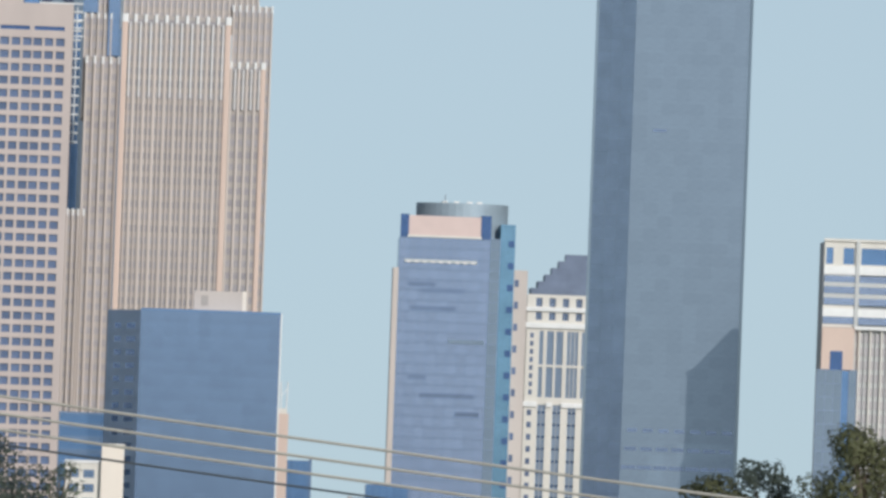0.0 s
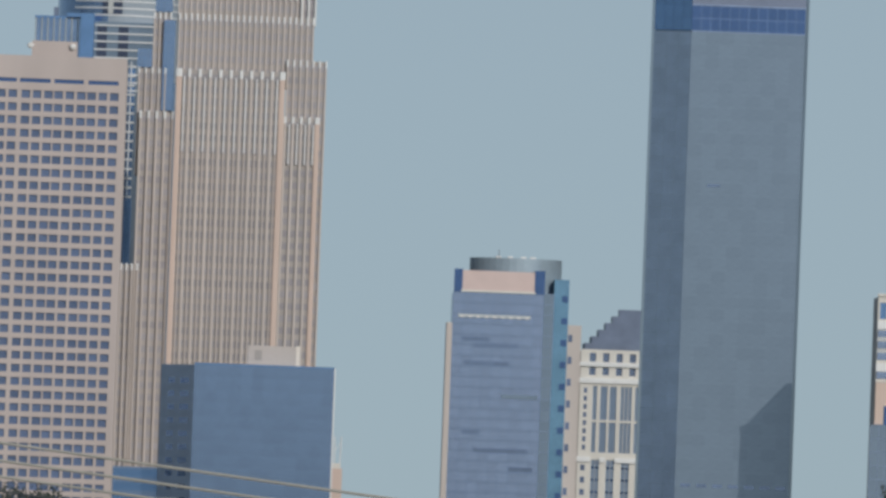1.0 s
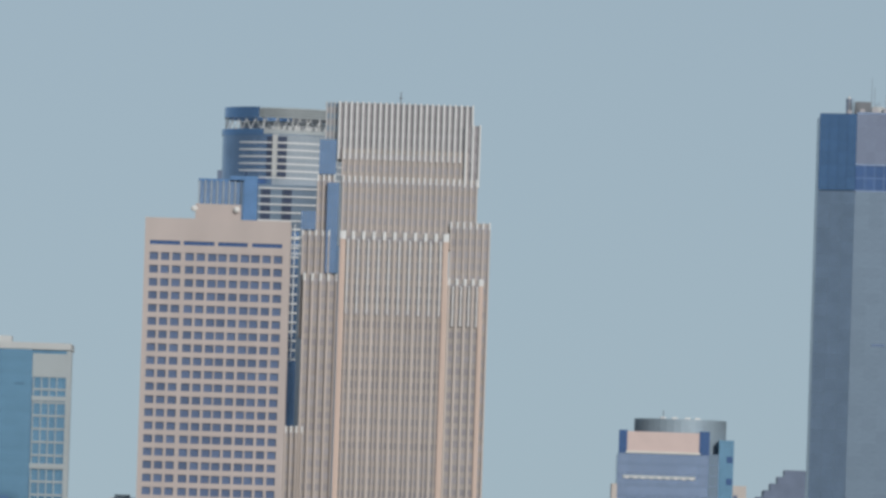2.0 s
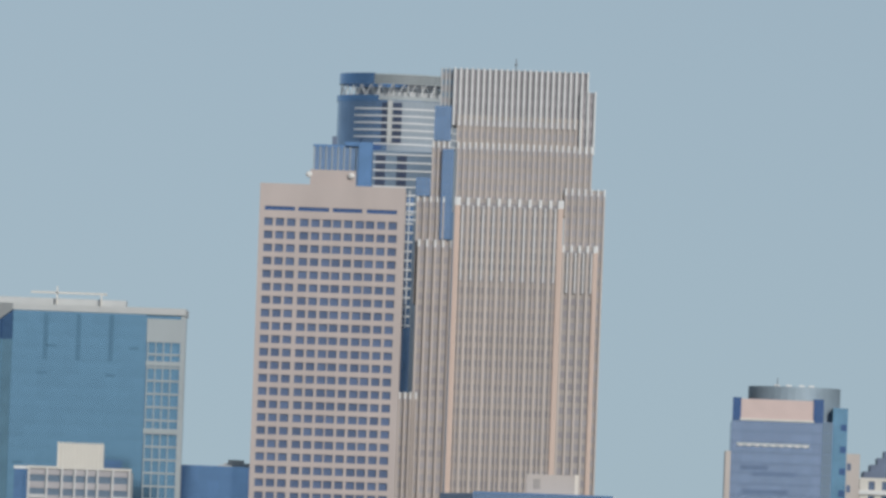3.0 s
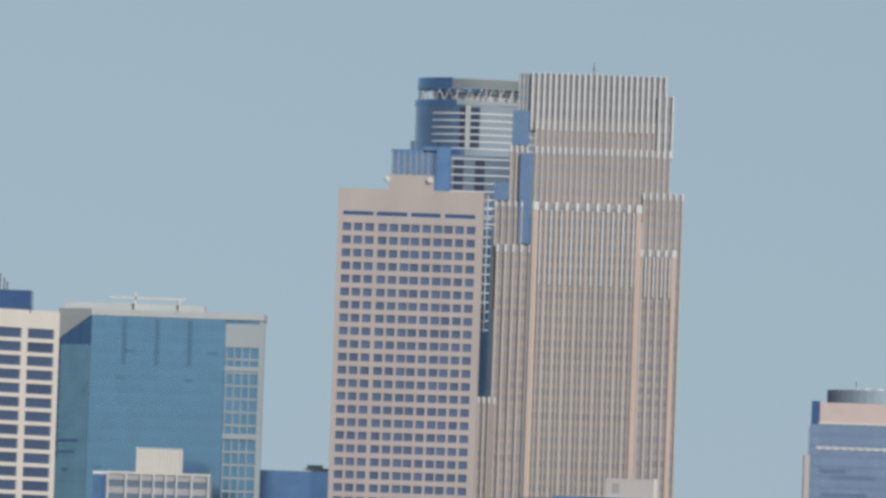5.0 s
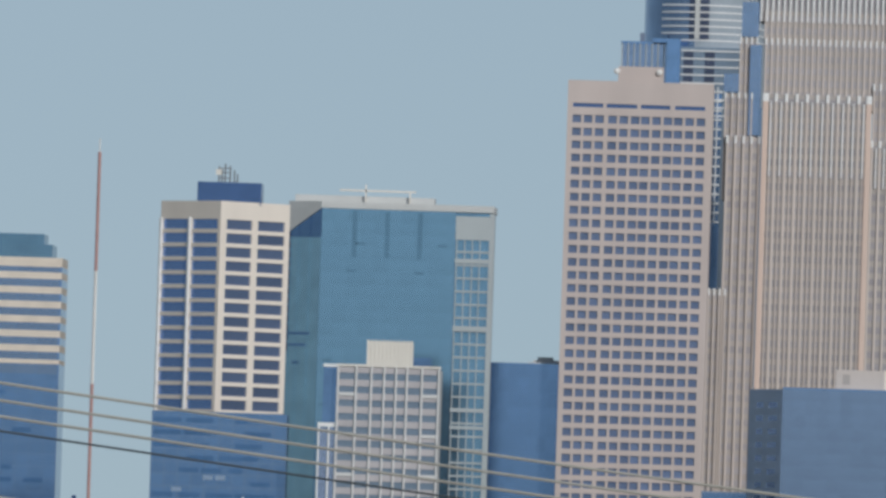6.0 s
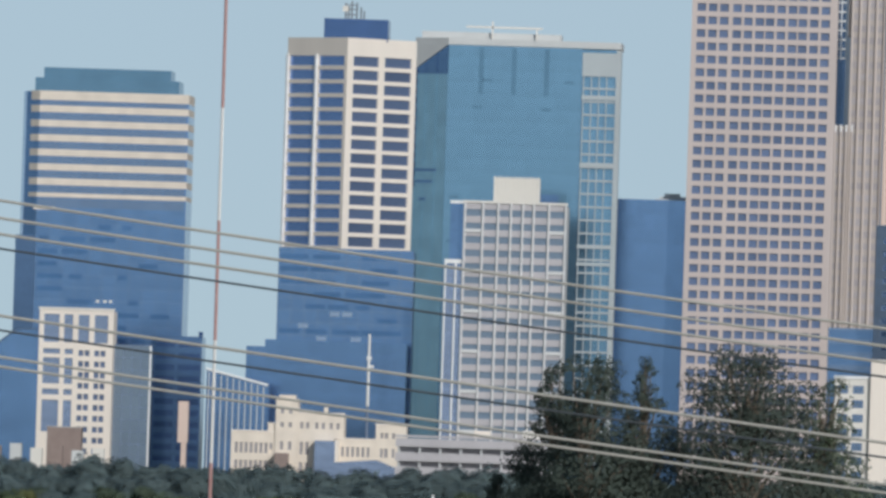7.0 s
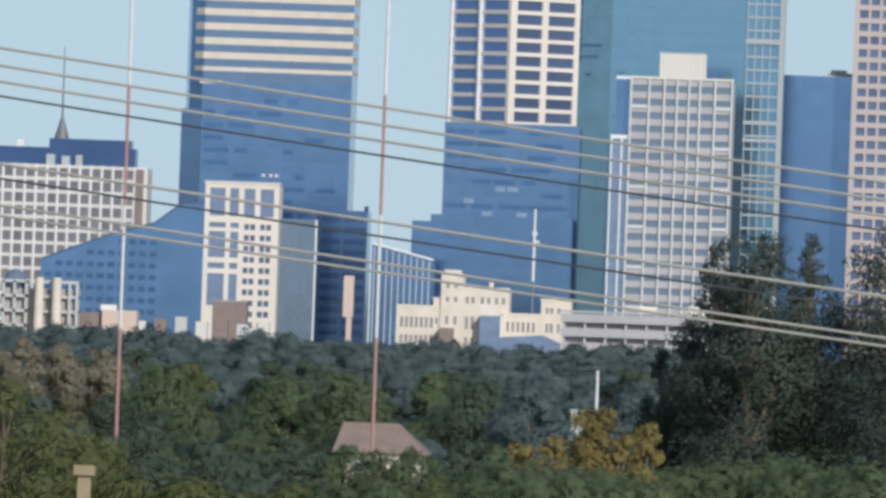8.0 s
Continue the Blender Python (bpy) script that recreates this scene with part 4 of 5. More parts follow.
def striped_tower():
    """Blue glass tower with pale stone bands on its upper floors."""
    cx = -270.0
    th = thing("striped_glass_tower", cx, 4350, "blue glass tower with cream stone bands on its upper floors", "tower")
    W0, W1, c = -27.4, 27.3, 6.0

    def plan(g=0.0):
        return [(W0 + c - g, -g), (W1 + g, -g), (W1 + g, 34 + g), (W0 - g, 34 + g), (W0 - g, 11), (W0 + 1.4 - g, 4.5)]
    part("body", prism(plan(), 0, 125.0), G_DEEP, th)
    for k in range(8):
        z = 125.2 - k * 4.75
        h = 3.0 if k == 0 else (2.2 if k < 7 else 1.4)
        part("stone_band", prism([(W0 + 3.0, 2.7), (W0 + c - 0.1, -0.35), (W1 + 0.04, -0.35), (W1 + 0.04, 33), (W0 + 3.0, 33)], z - h, z), M_TAN_BRICK, th, "cream stone band")
        pan = pane_mesh(6.7, 4.75 - h - 0.1, G_BLUE, 0.15)
        for i in range(7):
            shared("window", pan, th, Matrix.Translation((W0 + c + 3.6 + i * 6.85, -0.15, z - 4.7)))
    part("stone_band", prism([(W0 + 5, -0.3), (W0 + 12, -0.3), (W0 + 12, 3), (W0 + 5, 3)], 86.4, 87.4), M_CREAM, th)
    curtain(th, W0 + c, W1, 0, 85.6, 11, 21, G_DEEP, G_BLUE, bar=0.15, y=-0.16)
    # left side in matt blue: the glass's sky reflection is put into the colour
    part("lower_body", prism([(W0 - 0.8, 3), (W0 + c, -0.02), (W0 + c, 20), (W0 - 0.8, 20)], 0, 78), M_BLUE_SIDE, th)
    dash = random.Random(31)
    for k in range(11):
        z = 80.4 - k * 4.08
        x = W0 + 7
        while x < W1 - 5:
            w = dash.choice((3.3, 4.2, 6.2, 8.2))
            if dash.random() < 0.42 and x + w < W1 - 1:
                part("dark_floor", boxes((x, x + w, -0.35, -0.1, z, z + 1.5)), G_DASH, th)
            x += w + dash.uniform(1.0, 4.5)
    for x in (-1.0, 1.4, 3.2):
        part("bright_vent", boxes((x, x + 1.1, -0.5, -0.2, 56.6, 57.4)), M_MAST_WHITE, th)
    part("crown_low", boxes((W0 + 4.0, W1 - 3.6, 4, 30, 124.8, 129.6)), G_CROWN, th)
    part("crown_top", boxes((W0 + 6.7, W1 - 6.4, 5, 28, 129.4, 133.0)), G_CROWN, th)
    # lower stepped neighbours
    a = thing("blue_glass_annex", -243.0, 4330, "low blue glass annex with rows of dark windows", "office building")
    facade(a, -7.4, 8.2, 0, 46.4, [(-6.8, -0.6), (0.6, 7.6)], bands(44.5, 3.7, 1.8, 12), G_DEEP, G_NAVY, 0.3)
    part("body", boxes((-7.4, 8.2, 0.4, 22, 0, 46.2)), G_DEEP, a)
    part("corner_post", boxes((7.0, 8.4, -0.3, 0.6, 46, 48)), G_NAVY, a)
    b = thing("sloped_glass_hall", -224.6, 4360, "blue glass hall with white ribs under a sloping white roof edge", "building")
    bm = bmesh.new()
    v = [bm.verts.new(p) for p in ((-10, 0, 0), (10, 0, 0), (10, 0, 31.2), (-10, 0, 36.0), (-10, 18, 0), (10, 18, 0), (10, 18, 31.2), (-10, 18, 36.0))]
    for f in ((0, 1, 2, 3), (5, 4, 7, 6), (1, 5, 6, 2), (4, 0, 3, 7), (3, 2, 6, 7), (4, 5, 1, 0)):
        bm.faces.new([v[i] for i in f])
    part("hall", bm, G_DEEP, b)
    part("footing", boxes((-9.5, 9.5, 1, 16, -2.6, 0.2)), M_PANEL, b)
    rod("roof_edge", b, (-10.2, -0.3, 36.2), (10.2, -0.3, 31.4), 0.45, M_WHITE_METAL)
    for i in range(10):
        x = -9.2 + i * 2.0
        shared("rib", fin_mesh(0.35, 0.5, 32 - 0.24 * (x + 10) + 3.4, M_FRAME), b, Matrix.Translation((x, -0.2, 0)))
    further(b, 0.92)
    c2 = thing("peach_pier", -238.0, 4290, "narrow peach stone pier beside a glass building", "building")
    part("upper", boxes((-1.6, 1.6, 0, 5, 12, 25.3)), M_PEACH, c2)
    part("lower", boxes((-0.4, 1.2, 0.3, 5, -2.6, 12)), M_PEACH, c2)
    further(c2, 0.915)


def cream_block():
    """Cream frame building: tall glazed bays beside small paired windows."""
    cx = -261.2
    th = thing("cream_apartment_block", cx, 4100, "cream apartment block with tall glazed bays and small paired windows", "apartment building")
    W0, W1 = -11.4, 11.4
    facade(th, W0, W1, 41.0, 52.2, [(W0 + 1.4, W0 + 6.2), (W0 + 7.6, W0 + 10.4), (W0 + 12.0, W0 + 15.4), (W0 + 17.0, W0 + 21.2)], [(42.2, 50.8)], M_CREAM, G_SLATE, 0.8)
    big = [(W0 + 1.4, W0 + 6.6), (W0 + 8.0, W0 + 10.6)]
    facade(th, W0, -0.2, 0, 41.0, big, [(38.6, 40.2), (29.4, 37.4), (26.0, 27.8), (14.6, 24.4)], M_CREAM, G_SLATE, 0.8)
    small = []
    for x in (0.9, 5.8):
        small += [(x, x + 1.5), (x + 1.9, x + 3.4)]
    facade(th, -0.2, W1, 0, 41.0, small, bands(39.9, 3.35, 1.75, 11), M_CREAM, G_WIN, 0.6)
    part("body", boxes((W0, W1, 0.9, 18, 0, 52.0)), M_CREAM, th)
    part("coping", boxes((W0 - 0.3, W1 + 0.3, -0.3, 1, 52.2, 52.9)), M_WHITE, th)
    b = thing("grey_glass_annex", -243.9, 4110, "grey reflective glass annex beside a cream block", "building")
    curtain(b, -5.8, 5.0, 0, 42.0, 4, 11, G_GREY, G_SLATE)
    part("body", boxes((-5.8, 5.0, 0.13, 14, 0, 41.8)), G_SLATE, b)
    part("white_edge", boxes((5.0, 5.5, -0.5, 1, 0, 42)), M_WHITE_METAL, b)
    c = thing("brown_shed", -260.0, 4040, "low brown brick shed", "building")
    part("body", boxes((-5.2, 5.2, 0, 8, 0, 16.0)), M_BROWN, c)
    part("coping", boxes((-5.4, 5.4, -0.2, 8.2, 16.0, 16.4)), M_GREY_STONE, c)
    d = thing("dark_glass_building", -288, 4220, "dark blue glass building with a sloping roofline", "building")
    slope = [(-44, 27.0), (-21.3, 35.9), (-8.3, 39.6), (0.5, 46.4), (26, 47.0)]
    rim = [(-44, 0.0)] + slope + [(26, 0.0)]
    bm = bmesh.new()
    f0 = [bm.verts.new((x, 0, z)) for x, z in rim]
    f1 = [bm.verts.new((x, 62, z)) for x, z in rim]
    bm.faces.new(f0[::-1])
    bm.faces.new(f1)
    for i in range(len(rim)):
        k = (i + 1) % len(rim)
        bm.faces.new((f0[i], f0[k], f1[k], f1[i]))
    bmesh.ops.recalc_face_normals(bm, faces=bm.faces)
    part("body", bm, G_DEEP, d)
    for (x0, z0), (x1, z1) in zip(slope, slope[1:]):
        rod("roof_edge", d, (x0, -0.1, z0 + 0.1), (x1, -0.1, z1 + 0.1), 0.3, G_BLUE)
    for k in range(9):
        for i in range(11):
            x, z = -42.6 + i * 3.3, 3.0 + k * 3.7
            if z + 2.4 < 27.0 + (x + 44) * 0.36:
                shared("window", pane_mesh(2.2, 1.6, G_DASH, 0.08), d, Matrix.Translation((x + 1.1, -0.05, z)))
    e = thing("pale_low_row", -270, 4000, "row of low pale sheds behind trees", "building")
    for i in range(7):
        part("shed", boxes((-16 + i * 6.2, -12.6 + i * 6.2, 0, 5, 0, 9.4 + (i * 37 % 5) * 0.4)), (M_WHITE, M_BROWN, M_PANEL)[i % 3], e)


def white_grid_building():
    """White gridded apartment slab with a dark roof storey and a spire."""
    cx = -334.0
    th = thing("white_apartment_slab", cx, 4300, "white gridded apartment slab with dark roof storeys", "apartment building")
    W0, W1 = -32.0, 27.2
    cols = [(W0 + 0.7 + i * 3.55, W0 + 3.3 + i * 3.55) for i in range(16)]
    facade(th, W0, W1 + 2, 0, 57.6, cols, bands(56.6, 4.15, 3.0, 13), M_WHITE, G_BROWN, 0.5)
    for i in range(17):
        shared("white_fin", fin_mesh(0.45, 0.2, 57.8, M_WHITE_METAL), th, Matrix.Translation((W0 + 0.3 + i * 3.55, -0.1, 0)))
    part("dark_corner", boxes((W1 - 1.8, W1 + 0.8, -0.4, 2, 0, 57.0)), M_BROWN, th)
    part("body", boxes((W0, W1 + 2, 0.95, 22, 0, 57.4)), M_WHITE, th)
    part("roof_storey", boxes((W0, W1 - 3.0, 5, 18, 57.3, 63.2)), G_NAVY, th)
    part("upper_storey", boxes((-3.4, W1 - 4.2, 6, 18, 63.0, 66.2), (W1 - 4.2, W1 - 2.6, 6, 18, 57.3, 63.6)), G_NAVY, th)
    part("pale_plant", boxes((-4, -1.2, 3, 6, 57.3, 61), (1, 3.6, 3, 6, 57.3, 60.6), (5.6, 7.6, 3, 6, 57.3, 61)), M_ALU, th)
    part("white_unit", boxes((-14, -11.4, 6, 9, 63.0, 65.4)), M_MAST_WHITE, th)
    rod("spire_base", th, (0.2, 10, 66), (0.2, 10, 73.0), 2.6, M_STEEL, 10, r1=0.5)
    rod("spire", th, (0.2, 10, 72.8), (0.2, 10, 96.0), 0.4, M_STEEL, 6, r1=0.15)


def small_city_front():
    """Low things that stand between the towers and the woods."""
    th = thing("twin_chimney_works", -281, 3600, "works with two buff chimneys between grey frames", "factory")
    for x in (-2.4, 2.4):
        bm = bmesh.new()
        bmesh.ops.create_cone(bm, cap_ends=True, segments=14, radius1=1.35, radius2=1.2, depth=21.6)
        bmesh.ops.translate(bm, vec=(x, 0, 10.8), verts=bm.verts)
        part("chimney", bm, M_TAN_BRICK, th, "round buff chimney")
    bm = bmesh.new()
    for x in (-12.6, -9.6, -6.4, 5.4, 7.4):
        box(bm, x, x + 0.7, 2, 8, 0, 20.5)
    for z in (8, 12, 16, 20):
        box(bm, -12.6, -5.7, 2, 7.6, z, z + 0.8)
        box(bm, -1.6, 8.1, 2.4, 7.6, z, z + 0.8)
    part("frame", bm, M_PANEL, th, "grey steel frame")
    part("hall", boxes((-12.2, 7.6, 4, 16, 0, 18.5)), M_GREY_STONE, th)
    bm = bmesh.new()
    bmesh.ops.create_uvsphere(bm, u_segments=14, v_segments=8, radius=3.2)
    bmesh.ops.translate(bm, vec=(-9.4, 6, 20.4), verts=bm.verts)
    part("dark_dome", bm, M_DARK_ROOF, th)
    th = thing("peach_depot", -266, 3620, "low peach depot with a white roof unit", "building")
    part("front_block", boxes((-1.6, 7.8, 0, 10, 0, 13.4)), M_PEACH, th)
    part("rear_block", boxes((-8.2, -1.6, 2, 10, 0, 12.6)), M_BROWN, th)
    part("roof_unit", boxes((-2.2, 2.0, 2, 6, 13.3, 14.8)), M_MAST_WHITE, th)
    th = thing("cream_hall", -176, 3900, "old cream stepped hall with small arched windows", "building")
    C = M_TAN_BRICK

    def block(x0, x1, z1, cols, rows, y):
        facade(th, x0, x1, 0, z1, cols, rows, C, G_BRONZE, 0.5, y=y)
        part("body", boxes((x0, x1, y + 0.6, y + 14, 0, z1 - 0.1)), C, th)
        part("coping", boxes((x0 - 0.2, x1 + 0.2, y - 0.2, y + 0.6, z1, z1 + 0.4)), M_CREAM, th)
    block(-26, -13.2, 17.0, [(-25.0 + i * 1.45, -24.1 + i * 1.45) for i in range(8)], [(10.8, 13.8), (6.4, 8.6)], 0)
    block(-15.4, -13.2, 19.4, [(-14.8, -14.0)], [(12, 14)], 0.4)
    block(-13.2, -6.8, 26.6, [(-11.8, -10.8), (-9.4, -8.4)], [(22.6, 24), (18.6, 20), (12, 14.4)], -0.5)
    block(-6.8, 6.8, 22.8, [(-6.0, -5.1), (-4.3, -3.4), (-1.6, -0.7), (0.3, 1.2), (2.6, 3.5), (4.6, 5.5)], [(18.4, 20.2), (10.8, 14.4), (5.6, 8.4)], 0)
    block(4.9, 16.2, 15.6, [(6.2 + i * 1.5, 7.0 + i * 1.5) for i in range(6)], [(10.6, 13.4)], -0.9)
    block(16.2, 25.0, 20.1, [(18.8, 19.8), (17.6, 18.4), (21, 21.8)], [(16.2, 17.8), (10.6, 13.2)], -0.4)
    part("turret", boxes((0.8, 2.0, 1, 2.4, 22.7, 24.8)), C, th)
    part("corner_tower_cap", boxes((-12.4, -7.6, 0, 6, 26.5, 28.0)), C, th)
    part("front_gable", prism([(-13.0, -6), (-9.0, -6), (-9.0, -0.6), (-13.0, -0.6)], 0, 11), M_BROWN, th)
    part("side_wall", boxes((4.6, 5.6, -5, -1, 0, 15.2)), M_CREAM, th)
    part("blue_annex", boxes((-1.4, 4.6, -5, -0.2, 0, 15.0)), G_SLATE, th)
    th = thing("blue_shed", -160.5, 3850, "low blue grey shed roof among trees", "building")
    bm = bmesh.new()
    pr = [(-9, 0, 0), (9, 0, 0), (9, 0, 7.6), (3, 0, 10), (-9, 0, 9.0)]
    f0 = [bm.verts.new(p) for p in pr]
    f1 = [bm.verts.new((x, 14, z)) for x, y, z in pr]
    bm.faces.new(f0)
    bm.faces.new(f1[::-1])
    for i in range(5):
        bm.faces.new((f0[i], f1[i], f1[(i + 1) % 5], f0[(i + 1) % 5]))
    bmesh.ops.recalc_face_normals(bm, faces=bm.faces)
    part("shed", bm, G_SLATE, th)
    th = thing("parking_garage", -125, 3700, "long grey parking garage with open decks", "garage")
    for k in range(3):
        part("deck_wall", boxes((-21, 21, -0.4, 0.2, 6.6 + k * 4.0, 8.9 + k * 4.0)), M_GARAGE, th)
        part("deck", boxes((-21, 21, 0.2, 16, 6.8 + k * 4.0, 7.2 + k * 4.0)), M_PANEL, th)
        for i in range(8):
            shared("column", pane_mesh(0.5, 1.8, M_PANEL, 0.5), th, Matrix.Translation((-20 + i * 5.7, 0.3, 8.9 + k * 4.0 - 4.0)))
    part("core", boxes((-20.5, 20.5, 2.5, 15, 0, 16.5)), M_GARAGE, th)
    part("roof", boxes((-21.2, 21.2, -0.6, 16, 17.2, 17.8)), M_GARAGE, th)
    part("stair_head", boxes((14, 19, 4, 9, 17.7, 20.0)), M_WHITE, th)
    part("stair_head", boxes((0.5, 5, 4, 9, 17.7, 19.6)), M_CREAM, th)


for build in (grid_tower, stepped_tower, round_tower, blue_slab, small_neighbours, sign_tower, pyramid_hotel, corner_slab,
              banded_office, teal_tower, corner_cream, white_frame_building, blue_back_block, striped_tower, cream_block,
              white_grid_building, small_city_front):
    build()

# ================= masts, wires, small near things =================
def radio_mast(x, y, top):
    """Slim three-legged lattice mast in red and white stretches."""
    th = thing("radio_mast", x, y, "slim lattice radio mast painted in red and white stretches", "mast", "radio masts")
    edges = [-5.2, 17.6, 31.4, 44.9, 57.6, top]
    for i in range(5):
        z0, z1 = edges[i], edges[i + 1]
        bm = bmesh.new()
        legs = [(0.14 * math.cos(a), 0.14 * math.sin(a)) for a in (0.5, 2.6, 4.7)]
        for a, b in legs:
            box(bm, a - 0.06, a + 0.06, b - 0.06, b + 0.06, z0, z1)
        n = int((z1 - z0) / 0.8)
        for k in range(n):
            z = z0 + (k + 0.5) * (z1 - z0) / n
            for j in range(3):
                p, q = legs[j], legs[(j + 1) % 3]
                c = bmesh.ops.create_cone(bm, cap_ends=False, segments=4, radius1=0.04, radius2=0.04, depth=0.5)
                d = Vector((q[0] - p[0], q[1] - p[1], 0.5 if k % 2 else -0.5))
                mm = Matrix.Translation(((p[0] + q[0]) / 2, (p[1] + q[1]) / 2, z)) @ d.to_track_quat("Z", "Y").to_matrix().to_4x4()
                bmesh.ops.transform(bm, matrix=mm, verts=c["verts"])
        part("section", bm, M_MAST_WHITE if i % 2 else M_RED, th, "white painted section" if i % 2 else "red painted section")
    part("foot", boxes((-0.6, 0.6, -0.6, 0.6, -5.6, -4.4)), M_PANEL, th)
    rod("tip", th, (0, 0, top), (0, 0, top + 1.5), 0.08, M_MAST_WHITE)
    further(th, 0.833)


radio_mast(-79.9, 1500, 71)
radio_mast(-108.8, 1500, 78)


def wire(z_at, sag, radius, material, y, twin=0.0):
    """A long cable that falls gently to the right; z_at: height over x = 0."""
    th = thing("power_cable", -14, y, "pale stranded overhead power cable" if material is M_WIRE else "thin dark overhead power cable", "cable", "overhead cables")
    bm = bmesh.new()
    n, x0, x1 = 60, -40.0, 40.0
    prev = None
    for i in range(n + 1):
        x = x0 + (x1 - x0) * i / n
        z = z_at - 0.108 * x + sag * (x + 6) ** 2 / 1000.0
        ringv = [bm.verts.new((x + 14, radius * math.cos(a * 1.0472), z + radius * math.sin(a * 1.0472))) for a in range(6)]
        if prev:
            for a in range(6):
                bm.faces.new((prev[a], prev[(a + 1) % 6], ringv[(a + 1) % 6], ringv[a]))
        prev = ringv
    part("strand", bm, material, th)


for z_at in (26.48, 26.02, 25.60):
    wire(z_at, 0.3, 0.044, M_WIRE, 350)
wire(25.22, 0.3, 0.034, M_WIRE_DARK, 350)
wire(23.50, 0.2, 0.046, M_WIRE, 350)
wire(23.12, 0.2, 0.034, M_WIRE_DARK, 350)
wire(22.42, 0.2, 0.042, M_WIRE, 350)
wire(22.20, 0.1, 0.042, M_WIRE, 350)
for x, top in ((-40.0, 32.4), (40.0, 23.4)):
    pl = thing("cable_pole", x, 350.3, "brown wooden pole that carries the overhead cables", "pole", "cable poles")
    rod("shaft", pl, (0, 0, -0.4), (0, 0, top), 0.28, M_BROWN, 10, r1=0.18)
    for z in (26.5, 26.0, 25.6, 25.2, 23.5, 23.1, 22.35):
        ins = rod("insulator", pl, (0, -0.36, z - 0.108 * x + 0.35), (0, 0.1, z - 0.108 * x + 0.35), 0.09, M_PANEL, 8)
        rod("clamp", ins, (0, -0.42, z - 0.108 * x + 0.35), (0, -0.36, z - 0.108 * x + 0.35), 0.05, M_ALU, 6)

# small near things
h = thing("house", -68.3, 1300, "house with a brown hipped roof among trees", "house")
part("wall", boxes((-4.0, 4.0, 0, 7, 0, 7.6)), M_TAN_BRICK, h)
bm = bmesh.new()
rv = [bm.verts.new(p) for p in ((-4.8, -0.6, 7.2), (4.6, -0.6, 7.2), (4.6, 7.6, 7.2), (-4.8, 7.6, 7.2), (-4.0, 3.5, 10.1), (1.5, 3.5, 10.1))]
for f in ((0, 1, 5, 4), (1, 2, 5), (2, 3, 4, 5), (3, 0, 4), (3, 2, 1, 0)):
    bm.faces.new([rv[i] for i in f])
M_SHINGLE = mat("brown_shingles", (0.28, 0.21, 0.18), 0.9, vary=0.2, scale=0.6, fine=8)
part("roof", bm, M_SHINGLE, h, "brown shingled hipped roof")
pane = part("window", boxes((-2.6, -1.2, -0.08, 0.05, 4.8, 6.2)), G_WIN, h)
part("sill", boxes((-2.6, -1.2, -0.2, -0.08, 4.6, 4.8)), M_WHITE, pane)
pane = part("window", boxes((1.0, 2.4, -0.08, 0.05, 4.8, 6.2)), G_WIN, h)
part("sill", boxes((1.0, 2.4, -0.2, -0.08, 4.6, 4.8)), M_WHITE, pane)

c = thing("chimney_stack", -61.2, 818, "square buff stone chimney with a wider cap", "chimney")
part("stack", boxes((-0.40, 0.40, 0, 0.9, 0, 11.4)), M_BUFF, c)
part("cap", boxes((-0.64, 0.64, -0.28, 1.2, 11.4, 12.0)), M_BUFF, c)

p = thing("utility_pole", -65.8, 1800, "pale utility pole with a short crossbar", "pole")
rod("pole", p, (0, 0, -0.3), (0, 0, 13.0), 0.28, M_MAST_WHITE, 8, r1=0.18)
part("crossbar", boxes((-0.9, 0.4, -0.12, 0.12, 12.2, 12.5)), M_WIRE_DARK, p)
u = thing("white_shed", -68.0, 1790, "small white shed showing over the trees", "shed")
part("body", boxes((-0.8, 0.8, 0, 2, 0, 7.4)), M_WHITE, u)
part("roof", boxes((-0.9, 0.9, -0.2, 2.2, 7.4, 7.7)), M_ALU, u)

# ================= trees =================
def leafy(name, color, vary=0.35, piece=0.35, gaps=0.0):
    """Foliage; gaps is the share of light that passes between the small leaves of a spray."""
    return mat(name, color, 0.75, vary=vary, scale=0.35, fine=2.0, bump=0.0, piece=piece, spec=0.3, through_light=0.5, gaps=gaps)


L_DARK = leafy("dark_leaf", (0.118, 0.146, 0.122), 0.25, 0.16, 0.2)
L_GREEN = leafy("green_leaf", (0.160, 0.198, 0.130), 0.25, 0.16, 0.2)
L_OLIVE = leafy("olive_leaf", (0.185, 0.195, 0.105), 0.25, 0.18, 0.2)
L_GOLD = leafy("autumn_leaf", (0.36, 0.30, 0.12), 0.3, 0.25, 0.35)
# green leaves with the blue of distance haze mixed into their colour
L_HAZE = leafy("hazy_blue_leaf", (0.195, 0.255, 0.260), 0.2, 0.06, 0.5)
W_DARK = leafy("dark_wood_leaf", (0.145, 0.190, 0.135), 0.2, 0.06, 0.5)
W_GREEN = leafy("green_wood_leaf", (0.190, 0.240, 0.135), 0.2, 0.07, 0.5)
W_OLIVE = leafy("olive_wood_leaf", (0.225, 0.245, 0.105), 0.25, 0.09, 0.5)
W_TAN = leafy("tan_wood_leaf", (0.360, 0.330, 0.250), 0.2, 0.07, 0.5)
M_BARK = mat("bark", (0.16, 0.13, 0.10), 0.9, vary=0.3, scale=1.5, fine=12)


